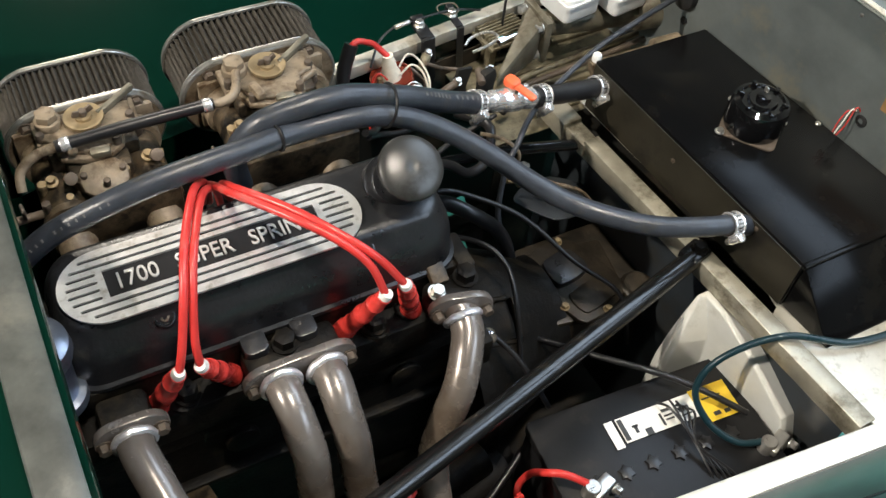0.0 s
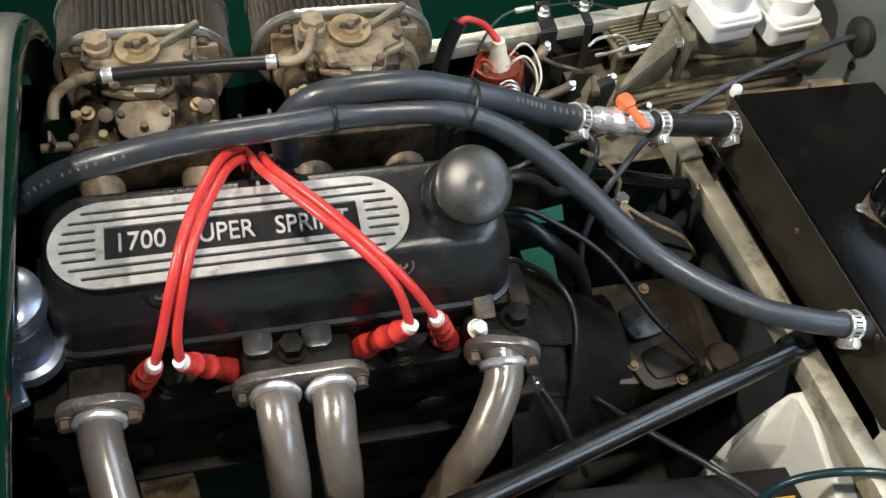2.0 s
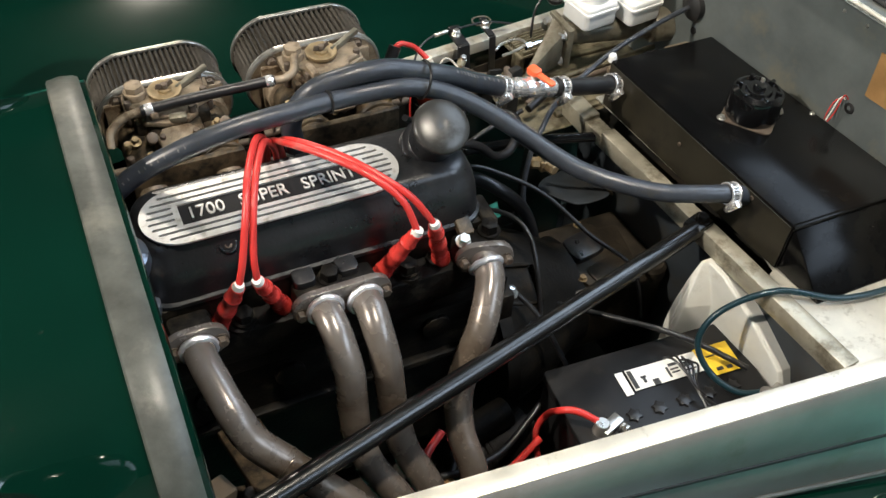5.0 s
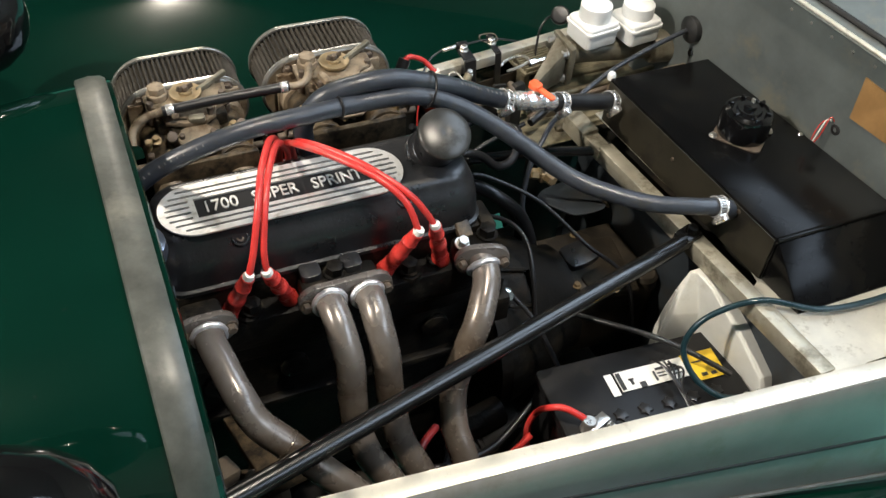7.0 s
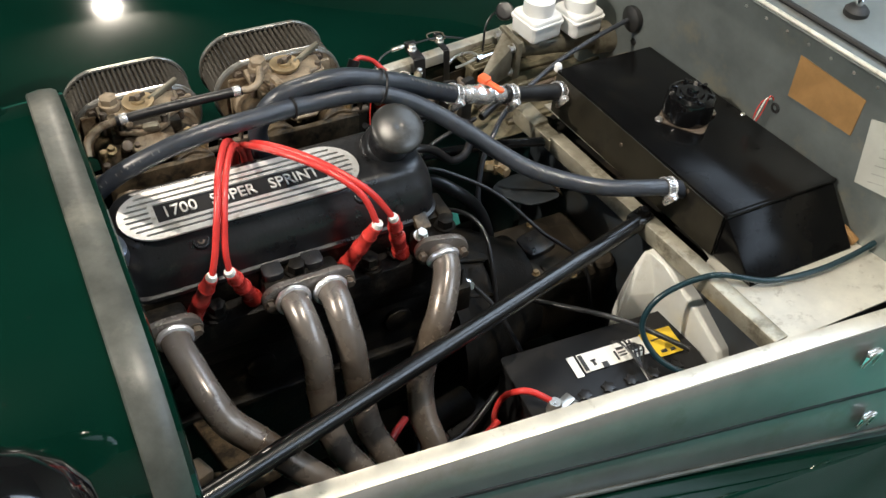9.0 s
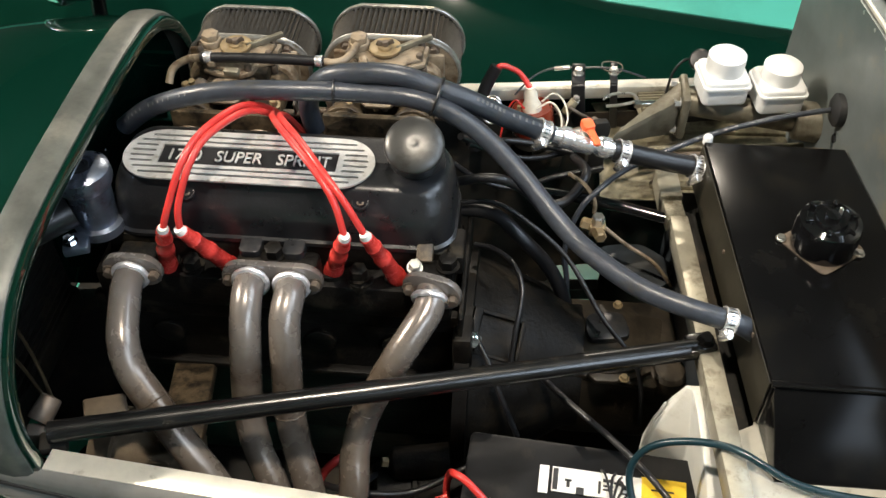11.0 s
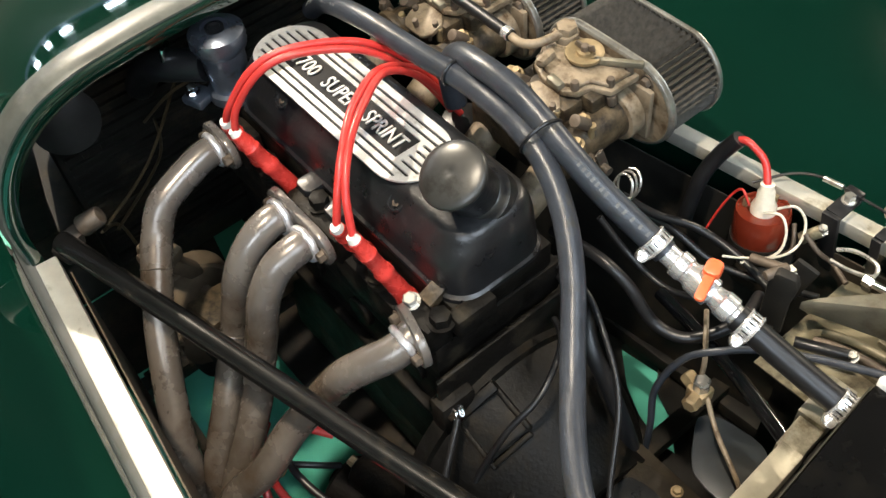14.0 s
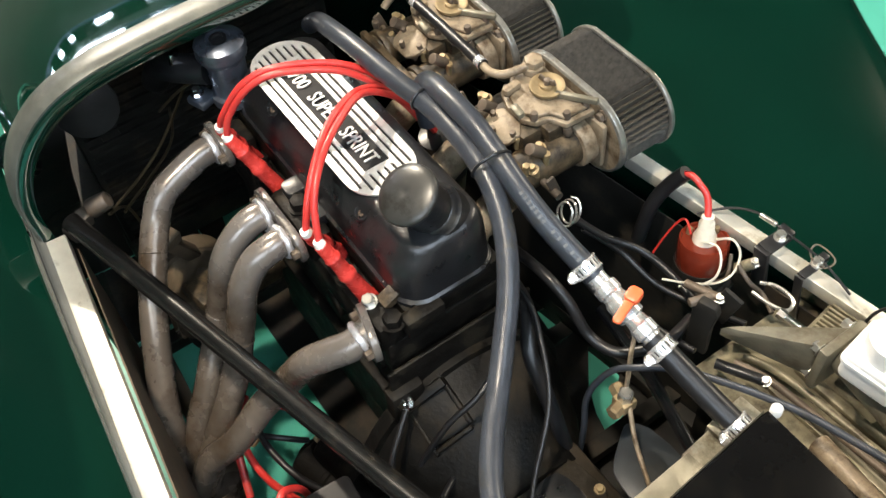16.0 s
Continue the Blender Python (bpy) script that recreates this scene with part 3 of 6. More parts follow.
# Made-up dark sheet: the shade in the gap behind the cross rail.
part("gap_backing", block(bmesh.new(), (0.625, -0.12, 0.596), (0.21, 0.58, 0.004), 0, (0, 0, 5)), DARK, body, "added dark sheet standing for shade in the gap below the heater shelf")
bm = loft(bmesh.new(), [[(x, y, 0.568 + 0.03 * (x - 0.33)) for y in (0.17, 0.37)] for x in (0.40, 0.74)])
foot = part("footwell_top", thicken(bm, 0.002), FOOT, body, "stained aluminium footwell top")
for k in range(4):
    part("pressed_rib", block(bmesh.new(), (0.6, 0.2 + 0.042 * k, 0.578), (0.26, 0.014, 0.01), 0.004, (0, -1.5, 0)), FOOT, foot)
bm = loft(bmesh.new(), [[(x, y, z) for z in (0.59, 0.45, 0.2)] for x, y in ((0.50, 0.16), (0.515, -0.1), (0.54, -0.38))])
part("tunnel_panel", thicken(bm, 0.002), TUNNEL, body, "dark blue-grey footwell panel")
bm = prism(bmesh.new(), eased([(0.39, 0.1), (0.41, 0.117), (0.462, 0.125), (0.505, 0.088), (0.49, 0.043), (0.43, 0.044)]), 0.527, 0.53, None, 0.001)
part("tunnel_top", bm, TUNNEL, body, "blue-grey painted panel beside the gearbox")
# Added dark sheet, not a known part, to block the floor past the tunnel top.
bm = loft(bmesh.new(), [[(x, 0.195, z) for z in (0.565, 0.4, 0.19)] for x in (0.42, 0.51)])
part("footwell_blind", thicken(bm, 0.002), DARK, body, "added dark sheet hiding the floor beyond the tunnel panel")

# clip on the side panel, and a second one below it
def catch(x, z):
    y = near_out(x) - (0.016 if z > 0.5 else 0.026)
    t = part("bonnet_catch", block(bmesh.new(), (x, y, z), (0.022, 0.004, 0.03), 0.001), CHROME, body, "small chrome bonnet catch")
    bm = bmesh.new()
    tube(bm, [(x - 0.009, y - 0.004, z - 0.014), (x - 0.006, y - 0.008, z + 0.014), (x + 0.006, y - 0.008, z + 0.014), (x + 0.009, y - 0.004, z - 0.016)], 0.0016, 8)
    rod(bm, (x - 0.012, y - 0.004, z + 0.012), (x + 0.012, y - 0.004, z + 0.012), 0.003, seg=10)
    part("spring_loop", bm, ZINC, t)


catch(0.64, 0.61)
catch(0.69, 0.462)

# pads and label on the bulkhead
def on_bulkhead(y, z, out=0.0046):
    return (bulkhead(y) - out, y, z)


bm = loft(bmesh.new(), [[on_bulkhead(-0.113, 0.768), on_bulkhead(-0.11, 0.834)], [on_bulkhead(-0.222, 0.77), on_bulkhead(-0.222, 0.828)]])
solid("adhesive_pad", thicken(bm, 0.0015), GOLD, on_bulkhead(-0.15, 0.81), "brown adhesive pad stuck on the grey bulkhead", "pad")
label = thing("paper_label", on_bulkhead(-0.3, 0.77), "white printed paper label on the grey bulkhead", "label")
bm = loft(bmesh.new(), [[on_bulkhead(-0.255, 0.712), on_bulkhead(-0.24, 0.81)], [on_bulkhead(-0.385, 0.735), on_bulkhead(-0.375, 0.855)]])
part("sheet", thicken(bm, 0.0006), LABEL, label)
bm = bmesh.new()
for k in range(6):
    for j in range(1 + k % 3):
        y0, z0 = -0.272 - 0.034 * j, 0.795 - 0.014 * k + 0.012 * j
        loft(bm, [[on_bulkhead(y0, z0, 0.0062), on_bulkhead(y0, z0 + 0.0016, 0.0062)], [on_bulkhead(y0 - 0.022, z0 + 0.008, 0.0062), on_bulkhead(y0 - 0.022, z0 + 0.0096, 0.0062)]])
part("print_lines", bm, FADED, label, "faded grey printed lines")


# ---- headlamps ----
def headlamp(at):
    lamp = thing("headlamp", (at[0], at[1], at[2] - 0.1), "black headlamp bowl with a chrome rim", "headlamp", "headlamps")
    m = aim(at, (at[0] - 1, at[1], at[2]))
    bowl = [(0.006, -0.108), (0.03, -0.104), (0.052, -0.09), (0.069, -0.068), (0.08, -0.04), (0.087, -0.01), (0.0905, 0.012), (0.092, 0.026)]
    part("bowl", lathe(bmesh.new(), bowl, m, 48), GLOSS, lamp, "gloss black bowl")
    part("rim", lathe(bmesh.new(), [(0.092, 0.025), (0.097, 0.027), (0.099, 0.037), (0.095, 0.045), (0.086, 0.047)], m, 48, False), CHROME, lamp, "chrome rim")
    part("lens", lathe(bmesh.new(), [(0.087, 0.045), (0.06, 0.055), (0.02, 0.06), (0.002, 0.061)], m, 40, False), CHROME, lamp, "glass lens")
    part("screw", hexbolt(bmesh.new(), (at[0] - 0.012, at[1] + 0.012, at[2] + 0.0895), (0, 0.15, 1), 0.011, 0.003), CHROME, lamp)
    bm = bmesh.new()
    tube(bm, [(at[0], at[1], at[2] - 0.08), (at[0], at[1] - (at[1] - MID) * 0.1, at[2] - 0.2), (at[0], MID + (at[1] - MID) * 0.7, at[2] - 0.3)], 0.012, 12)
    part("stalk", bm, GLOSS, lamp)
    return lamp


headlamp((-0.385, -0.446, 0.882))
headlamp((-0.385, 0.42, 0.80))


# ---- engine ----
engine = thing("engine", (0, MID, 0.3), "black four-cylinder engine with a ribbed alloy name plate", "engine")
bm = block(bmesh.new(), (-0.012, -0.002, 0.46), (0.45, 0.16, 0.29), 0.008)
crank = part("cylinder_block", bm, IRON, engine, "oily dark cylinder block")
part("block_ledge", block(bmesh.new(), (-0.012, -0.085, 0.585), (0.46, 0.014, 0.03), 0.003), IRON, crank)
part("block_ledge", block(bmesh.new(), (-0.012, -0.088, 0.47), (0.44, 0.014, 0.012), 0.003), IRON, crank)
for k in range(4):
    part("core_plug", rod(bmesh.new(), (-0.16 + 0.1 * k, -0.08, 0.53), (-0.16 + 0.1 * k, -0.09, 0.53), 0.02, seg=20, bevel=0.002), IRON, crank)
part("sump", block(bmesh.new(), (-0.012, 0.0, 0.28), (0.4, 0.16, 0.1), 0.015), IRON, engine)
head = part("cylinder_head", block(bmesh.new(), (-0.008, -0.012, 0.624), (0.435, 0.17, 0.05), 0.004), IRON, engine, "oily black cylinder head")
part("head_deck", block(bmesh.new(), (-0.002, -0.002, 0.668), (0.418, 0.128, 0.036), 0.003), IRON, head)
for x, w in ((-0.166, 0.05), (0.003, 0.1), (0.183, 0.05)):
    part("port_boss", block(bmesh.new(), (x, -0.086, 0.661), (w, 0.034, 0.044), 0.008), IRON, head)
for x in (-0.11, 0.1):
    part("plug_well", lathe(bmesh.new(), [(0.016, 0.64), (0.016, 0.652), (0.012, 0.653), (0.012, 0.645)], Matrix.Translation((x, -0.082, 0)), 20), IRON, head)
for x in (-0.139, -0.056, 0.063, 0.142):
    part("spark_plug_base", lathe(bmesh.new(), [(0.015, 0.64), (0.015, 0.655), (0.0125, 0.657), (0.0125, 0.648)], Matrix.Translation((x, -0.074, 0)), 20), IRON, head)
part("lifting_bracket", block(bmesh.new(), (0.177, -0.068, 0.689), (0.02, 0.026, 0.012), 0.003, (25, 0, 0)), GRIME, head, "stained alloy lifting bracket")
part("corner_block", block(bmesh.new(), (0.213, -0.05, 0.676), (0.02, 0.05, 0.03), 0.004), IRON, head)
part("bright_nut", hexbolt(bmesh.new(), (0.167, -0.089, 0.685), (0.1, -0.3, 1), 0.013, 0.01), ZINC, head, "bright new nut")
for x in (-0.235, -0.105, -0.001, 0.098, 0.205):
    part("head_bolt", hexbolt(bmesh.new(), (x, -0.083, 0.685 if abs(x) < 0.05 or abs(x) > 0.19 else 0.657), (0, 0, 1), 0.019, 0.013), IRON, engine)

# rocker cover: a crowned section with round ends
COVER = [(0.686, 0.209, -0.067, 0.061, 0.034), (0.6915, 0.209, -0.067, 0.061, 0.034), (0.694, 0.206, -0.0635, 0.0585, 0.033), (0.715, 0.2045, -0.062, 0.058, 0.033), (0.73, 0.203, -0.06, 0.0575, 0.033), (0.738, 0.202, -0.055, 0.057, 0.032), (0.745, 0.2, -0.0505, 0.0565, 0.032), (0.752, 0.197, -0.046, 0.0555, 0.031), (0.757, 0.194, -0.044, 0.054, 0.03), (0.7605, 0.19, -0.0395, 0.051, 0.028), (0.7622, 0.184, -0.034, 0.046, 0.025), (0.7625, 0.175, -0.026, 0.038, 0.02)]
bm = loft(bmesh.new(), [[(x, y, z) for x, y in rounded(0.003, (lo + hi) / 2, hx, (hi - lo) / 2, r, 8)] for z, hx, lo, hi, r in COVER], True, True)
for x in (-0.03, 0.022):
    prism(bm, rounded(x, -0.074, 0.013, 0.014, 0.008), 0.676, 0.693, bevel=0.002)
part("rocker_cover", bm, CRACKLE, engine, "satin black rocker cover")
for x in (-0.104, 0.101):
    m = aim((x, -0.0485, 0.7465), (x, -0.7485, 1.7465))
    bm = lathe(bmesh.new(), [(0.012, -0.016), (0.011, 0.0), (0.0098, 0.0018), (0.0085, 0.002), (0.0072, 0.0), (0.0068, -0.004)], m, 24)
    boss = part("bolt_boss", bm, CRACKLE, engine)
    bm = lathe(bmesh.new(), [(0.0045, -0.005), (0.0045, 0.0008), (0.0024, 0.0012), (0.0022, -0.001)], m, 14)
    part("cap_screw", bm, RUST, boss)

# name plate with slots, recess and letters
PX, PY, PH, PR = -0.0375, -0.005, 0.1505, 0.0435
holes, pitch = [], 0.0094
for row in range(8):
    y = PY + (row - 3.5) * pitch
    reach = PH - PR + math.sqrt(max(0, (PR - 0.004) ** 2 - (y - PY) ** 2)) - 0.004
    if row in (0, 1, 6, 7):
        holes.append(stadium(PX, y, reach, 0.0017, 5))
    else:
        for s in (-1, 1):
            inner = 0.1125
            holes.append(stadium(PX + s * (inner + reach) / 2, y, (reach - inner) / 2, 0.0017, 5))
holes.append([(PX + a, PY + b) for a, b in ((-0.106, -0.0165), (0.106, -0.0165), (0.106, 0.0165), (-0.106, 0.0165))])
bm = prism(bmesh.new(), stadium(PX, PY, PH, PR, 20), 0.7618, 0.7640, bevel=0)
name_plate = part("name_plate", bm, SLOT, engine, "black base of the name plate")
bm = plate_with_holes(bmesh.new(), stadium(PX, PY, PH, PR, 20), holes, 0.7640, 0.7662)
part("ribs", bm, POLISH, name_plate, "polished alloy ribs and border", smooth=0)
for text, x0, x1 in (("1700", -0.132, -0.094), ("SUPER", -0.0765, -0.0205), ("SPRINT", -0.003, 0.0605)):
    part("lettering", words(text, x0, x1, PY - 0.0094, 0.019, 0.7652), POLISH, name_plate, "polished raised lettering", smooth=0)

# oil filler cap
cm = aim((0.1605, 0.011, 0.757), (0.1925, -0.554, 1.757))
bm = lathe(bmesh.new(), [(0.035, -0.012), (0.034, 0.008), (0.0305, 0.0115), (0.0295, 0.016), (0.0272, 0.018), (0.0268, 0.062)], cm, 40)
part("filler_neck", bm, CRACKLE, engine)
bm = lathe(bmesh.new(), [(0.027, 0.06), (0.033, 0.0602), (0.034, 0.0612), (0.0343, 0.0635), (0.0338, 0.066), (0.0322, 0.0675), (0.0265, 0.0695), (0.019, 0.0712), (0.01, 0.0722), (0.005, 0.0724), (0.003, 0.0719), (0.0005, 0.0718)], cm, 48)
part("oil_cap", bm, CAPM, engine, "worn grey domed oil filler cap")

# inlet side, thermostat housing, bell housing, gearbox
bm = bmesh.new()
for x in (-0.155, -0.062, 0.045, 0.138):
    tube(bm, [(x, 0.055, 0.655), (x, 0.085, 0.668), (x, 0.125, 0.692)], 0.0205, 18)
block(bm, (-0.01, 0.066, 0.66), (0.36, 0.012, 0.06), 0.004)
part("inlet_manifold", bm, CARB, engine, "stained alloy inlet manifold")
th = aim((-0.23, -0.043, 0.675), (-0.25, -0.035, 1.675))
bm = lathe(bmesh.new(), [(0.03, 0.0), (0.03, 0.012), (0.0235, 0.014), (0.0265, 0.066), (0.031, 0.07), (0.0335, 0.078), (0.0325, 0.091), (0.026, 0.096), (0.016, 0.0975), (0.0155, 0.093), (0.002, 0.092)], th, 36)
block(bm, (-0.246, -0.082, 0.682), (0.03, 0.03, 0.012), 0.003, (0, 0, 20))
block(bm, (-0.232, -0.014, 0.682), (0.03, 0.03, 0.012), 0.003, (0, 0, 20))
housing = part("thermostat_housing", bm, THERMO, engine, "silver thermostat housing")
part("plug", lathe(bmesh.new(), [(0.011, 0.09), (0.011, 0.097), (0.0075, 0.0975), (0.007, 0.094)], th, 20), BLACK, housing)
bm = hexbolt(bmesh.new(), (-0.25, -0.086, 0.689), (0, 0, 1), 0.012, 0.009)
part("housing_bolt", bm, CHROME, housing)
bm = bmesh.new()
rod(bm, (-0.268, -0.075, 0.715), (-0.283, -0.088, 0.715), 0.014, seg=16, bevel=0.002)
block(bm, (-0.286, -0.092, 0.718), (0.006, 0.02, 0.05), 0.002, (0, 10, 40))
part("hose_clamp", bm, CHROME, housing)
bm = bmesh.new()
tube(bm, [(-0.25, -0.06, 0.716), (-0.29, -0.09, 0.708), (-0.34, -0.1, 0.68), (-0.42, -0.1, 0.6)], 0.02, 18)
part("top_hose", bm, BLACK, housing)
housing.location = (0.012, -0.014, 0.014)

bm = bmesh.new()
bell = aim((0.215, MID, 0.43), (1.215, MID, 0.42))
lathe(bm, [(0.15, 0.0), (0.15, 0.018), (0.142, 0.02), (0.13, 0.06), (0.11, 0.11), (0.085, 0.15), (0.085, 0.165)], bell, 40)
bells = part("bell_housing", bm, BELL, engine, "oily black bell housing")
for x, y, z, size in ((0.262, -0.05, 0.562, (0.07, 0.006, 0.01)), (0.262, -0.098, 0.535, (0.07, 0.006, 0.01)), (0.296, -0.075, 0.541, (0.006, 0.052, 0.01)), (0.238, -0.075, 0.562, (0.012, 0.056, 0.012))):
    part("cover_rim", block(bmesh.new(), (x, y, z), size, 0.002, (28, 18, 0)), BELL, bells)
part("starter_lug", block(bmesh.new(), (0.225, -0.095, 0.545), (0.025, 0.045, 0.085), 0.006), IRON, bells)
part("back_plate", block(bmesh.new(), (0.222, -0.01, 0.56), (0.006, 0.2, 0.12), 0.002), IRON, bells)
bm = hexbolt(bmesh.new(), (0.238, -0.1, 0.571), (0.1, -0.8, 0.6), 0.014, 0.01)
part("housing_bolt", bm, CHROME, engine, "bright bolt")
bm = bmesh.new()
block(bm, (0.5, MID + 0.005, 0.42), (0.3, 0.14, 0.14), 0.014)
block(bm, (0.425, -0.03, 0.486), (0.12, 0.12, 0.012), 0.008, (0, 0, -8))
gearbox = part("gearbox", bm, GEARBOX, engine, "oily brown gearbox casing")
PLATE = [(0.362, 0.03), (0.45, 0.042), (0.486, -0.076), (0.386, -0.107)]
part("lid_rim", prism(bmesh.new(), eased(PLATE), 0.492, 0.5, None, 0.0025), GEARBOX, gearbox)
bm = prism(bmesh.new(), eased([(0.383, 0.007), (0.434, 0.015), (0.446, -0.029), (0.386, -0.041)]), 0.498, 0.51, None, 0.0035)
part("gearbox_lid", bm, CRACKLE, gearbox, "raised oily black panel of the lid")
bm = prism(bmesh.new(), eased([(0.392, -0.05), (0.452, -0.038), (0.462, -0.075), (0.4, -0.09)]), 0.498, 0.5035, None, 0.002)
part("gearbox_lid", bm, GEARBOX, gearbox)
for x, y in ((0.375, -0.004), (0.382, -0.065), (0.433, -0.091), (0.429, 0.032)):
    part("lid_bolt", hexbolt(bmesh.new(), (x, y, 0.5), (0, 0, 1), 0.009, 0.005), BRASS, gearbox)
part("selector_housing", lathe(bmesh.new(), [(0.024, 0.48), (0.024, 0.5), (0.019, 0.505), (0.008, 0.506)], Matrix.Translation((0.492, -0.075, 0)), 24), GEARBOX, gearbox)


# ---- exhaust manifold ----
manifold = thing("exhaust_manifold", (0.02, -0.2, 0.3), "grey painted four-branch exhaust manifold bolted to the engine", "exhaust manifold")
PIPES = [
    [(-0.165, -0.109, 0.676), (-0.165, -0.135, 0.6755), (-0.16, -0.1665, 0.6695), (-0.152, -0.204, 0.6565), (-0.1395, -0.2275, 0.632), (-0.114, -0.25, 0.6095), (-0.082, -0.276, 0.578), (-0.036, -0.3075, 0.527), (0.007, -0.335, 0.461), (0.0385, -0.352, 0.357)],
    [(-0.0205, -0.111, 0.679), (-0.0205, -0.1375, 0.6815), (-0.019, -0.1645, 0.669), (-0.0175, -0.189, 0.64), (-0.0195, -0.203, 0.5975), (-0.02, -0.217, 0.555), (-0.011, -0.24, 0.5155), (0.012, -0.272, 0.478), (0.037, -0.315, 0.422), (0.058, -0.345, 0.348)],
    [(0.0265, -0.111, 0.677), (0.028, -0.138, 0.6785), (0.0265, -0.1645, 0.667), (0.028, -0.187, 0.6375), (0.028, -0.2, 0.598), (0.029, -0.215, 0.5545), (0.036, -0.234, 0.51), (0.051, -0.262, 0.477), (0.0655, -0.301, 0.43), (0.072, -0.335, 0.36)],
    [(0.188, -0.104, 0.666), (0.1865, -0.1285, 0.658), (0.173, -0.153, 0.6455), (0.1555, -0.175, 0.6245), (0.1365, -0.187, 0.5885), (0.117, -0.204, 0.5475), (0.107, -0.237, 0.5125), (0.1085, -0.277, 0.48), (0.091, -0.32, 0.437), (0.08, -0.345, 0.366)],
]
for p in PIPES:
    branch = part("branch_pipe", tube(bmesh.new(), p, 0.0182, 24, 8), EXHAUST, manifold)
    a, b = Vector(p[0]), Vector(p[1])
    w = (b - a).normalized()
    bm = tube(bmesh.new(), [(aim(a + w * 0.0125, a + w * 2) @ Vector((0.0188 * math.cos(t * math.pi / 8), 0.0188 * math.sin(t * math.pi / 8), 0.0009 * (t % 2)))) for t in range(16)], 0.0042, 8, 2, True)
    part("weld_ring", bm, WELD, branch, "bright weld bead")
    k = len(p) // 2 - 1
    a, b = Vector(p[k + 1]), Vector(p[k + 2])
    w = (b - a).normalized()
    bm = tube(bmesh.new(), [(aim(a, a + w) @ Vector((0.018 * math.cos(t * math.pi / 8), 0.018 * math.sin(t * math.pi / 8), 0))) for t in range(16)], 0.0012, 6, 2, True)
    part("weld_seam", bm, EXHAUST, branch)
for x, half, y, z in ((-0.165, 0.036, -0.107, 0.676), (0.003, 0.06, -0.108, 0.678), (0.19, 0.036, -0.102, 0.667)):
    out = stadium(0, 0, half, 0.024, 10)
    m = pose(x, y, z, 90, 0, -14 if x > 0.1 else 0)
    flange = part("flange", prism(bmesh.new(), out, 0.0, 0.009, m, 0.0015), EXHAUST, manifold, "dark grey port flange")
    for s in (-1, 1):
        m2 = m @ Vector((s * (half - 0.009), 0, 0.009))
        part("flange_nut", hexbolt(bmesh.new(), m2, (0, -1, 0), 0.011, 0.008), RUST, flange)
bm = lathe(bmesh.new(), [(0.045, 0), (0.045, 0.1), (0.03, 0.14), (0.028, 0.3)], aim((0.062, -0.335, 0.345), (0.2, -0.37, 0.0)), 24)
part("collector", bm, EXHAUST, manifold)


# ---- ignition leads and boots ----
LEADS = [
    ([(-0.013, 0.112, 0.7), (-0.021, 0.08, 0.7665), (-0.043, 0.028, 0.8175), (-0.0705, -0.04, 0.833), (-0.086, -0.081, 0.8195), (-0.102, -0.109, 0.778), (-0.111, -0.116, 0.752)], (-0.139, -0.079, 0.644)),
    ([(-0.003, 0.104, 0.7), (-0.0125, 0.0745, 0.759), (-0.0355, 0.0265, 0.8115), (-0.061, -0.038, 0.8305), (-0.0765, -0.077, 0.82), (-0.0895, -0.1075, 0.7815), (-0.0905, -0.1165, 0.752)], (-0.056, -0.076, 0.648)),
    ([(-0.02, 0.112, 0.702), (-0.0185, 0.075, 0.7675), (-0.0085, 0.0225, 0.8055), (0.0275, -0.0345, 0.8175), (0.0595, -0.0715, 0.81), (0.083, -0.098, 0.7905), (0.094, -0.1145, 0.755)], (0.063, -0.07, 0.644)),
    ([(0.009, 0.108, 0.7), (-0.005, 0.073, 0.765), (-0.0005, 0.025, 0.8055), (0.031, -0.0235, 0.8165), (0.061, -0.063, 0.8125), (0.0925, -0.0955, 0.793), (0.1165, -0.1105, 0.755)], (0.145, -0.077, 0.65)),
]
for line, plug in LEADS:
    top = Vector(line[-1])
    lead = thing("ignition_lead", line[-1], "red silicone ignition lead with a red plug boot", "ignition lead", "ignition leads")
    part("cable", tube(bmesh.new(), line, 0.0041, 12, 8), RED, lead)
    m = aim(line[-1], plug)
    length = (Vector(plug) - top).length
    prof = [(0.0052, 0), (0.0078, 0.003), (0.0086, 0.024), (0.0098, 0.0255), (0.0098, 0.029), (0.0088, 0.0305), (0.0092, 0.052), (0.0106, 0.054), (0.0108, 0.06), (0.0098, 0.062), (0.0104, 0.098), (0.0118, 0.101), (0.0118, length)]
    part("boot", lathe(bmesh.new(), prof, m, 24), CLEAR_RED, lead, "ribbed red plug boot")
    bm = lathe(bmesh.new(), [(0.0052, -0.005), (0.006, -0.002), (0.0072, 0.003), (0.0074, 0.006), (0.0062, 0.0065)], m, 20)
    part("crimp", bm, PAPER, lead, "white crimp sleeve")

# distributor and its cap below the hoses
dist = thing("distributor", (0.0, 0.11, 0.62), "black ignition distributor beside the engine", "distributor")
part("cap", lathe(bmesh.new(), [(0.034, 0.63), (0.034, 0.66), (0.028, 0.675), (0.026, 0.69), (0.012, 0.695)], Matrix.Translation((0.01, 0.112, 0)), 28), BLACK, dist)
part("shaft_housing", lathe(bmesh.new(), [(0.018, 0.53), (0.024, 0.56), (0.03, 0.6), (0.033, 0.63)], Matrix.Translation((0.01, 0.112, 0)), 24), CARB, dist)


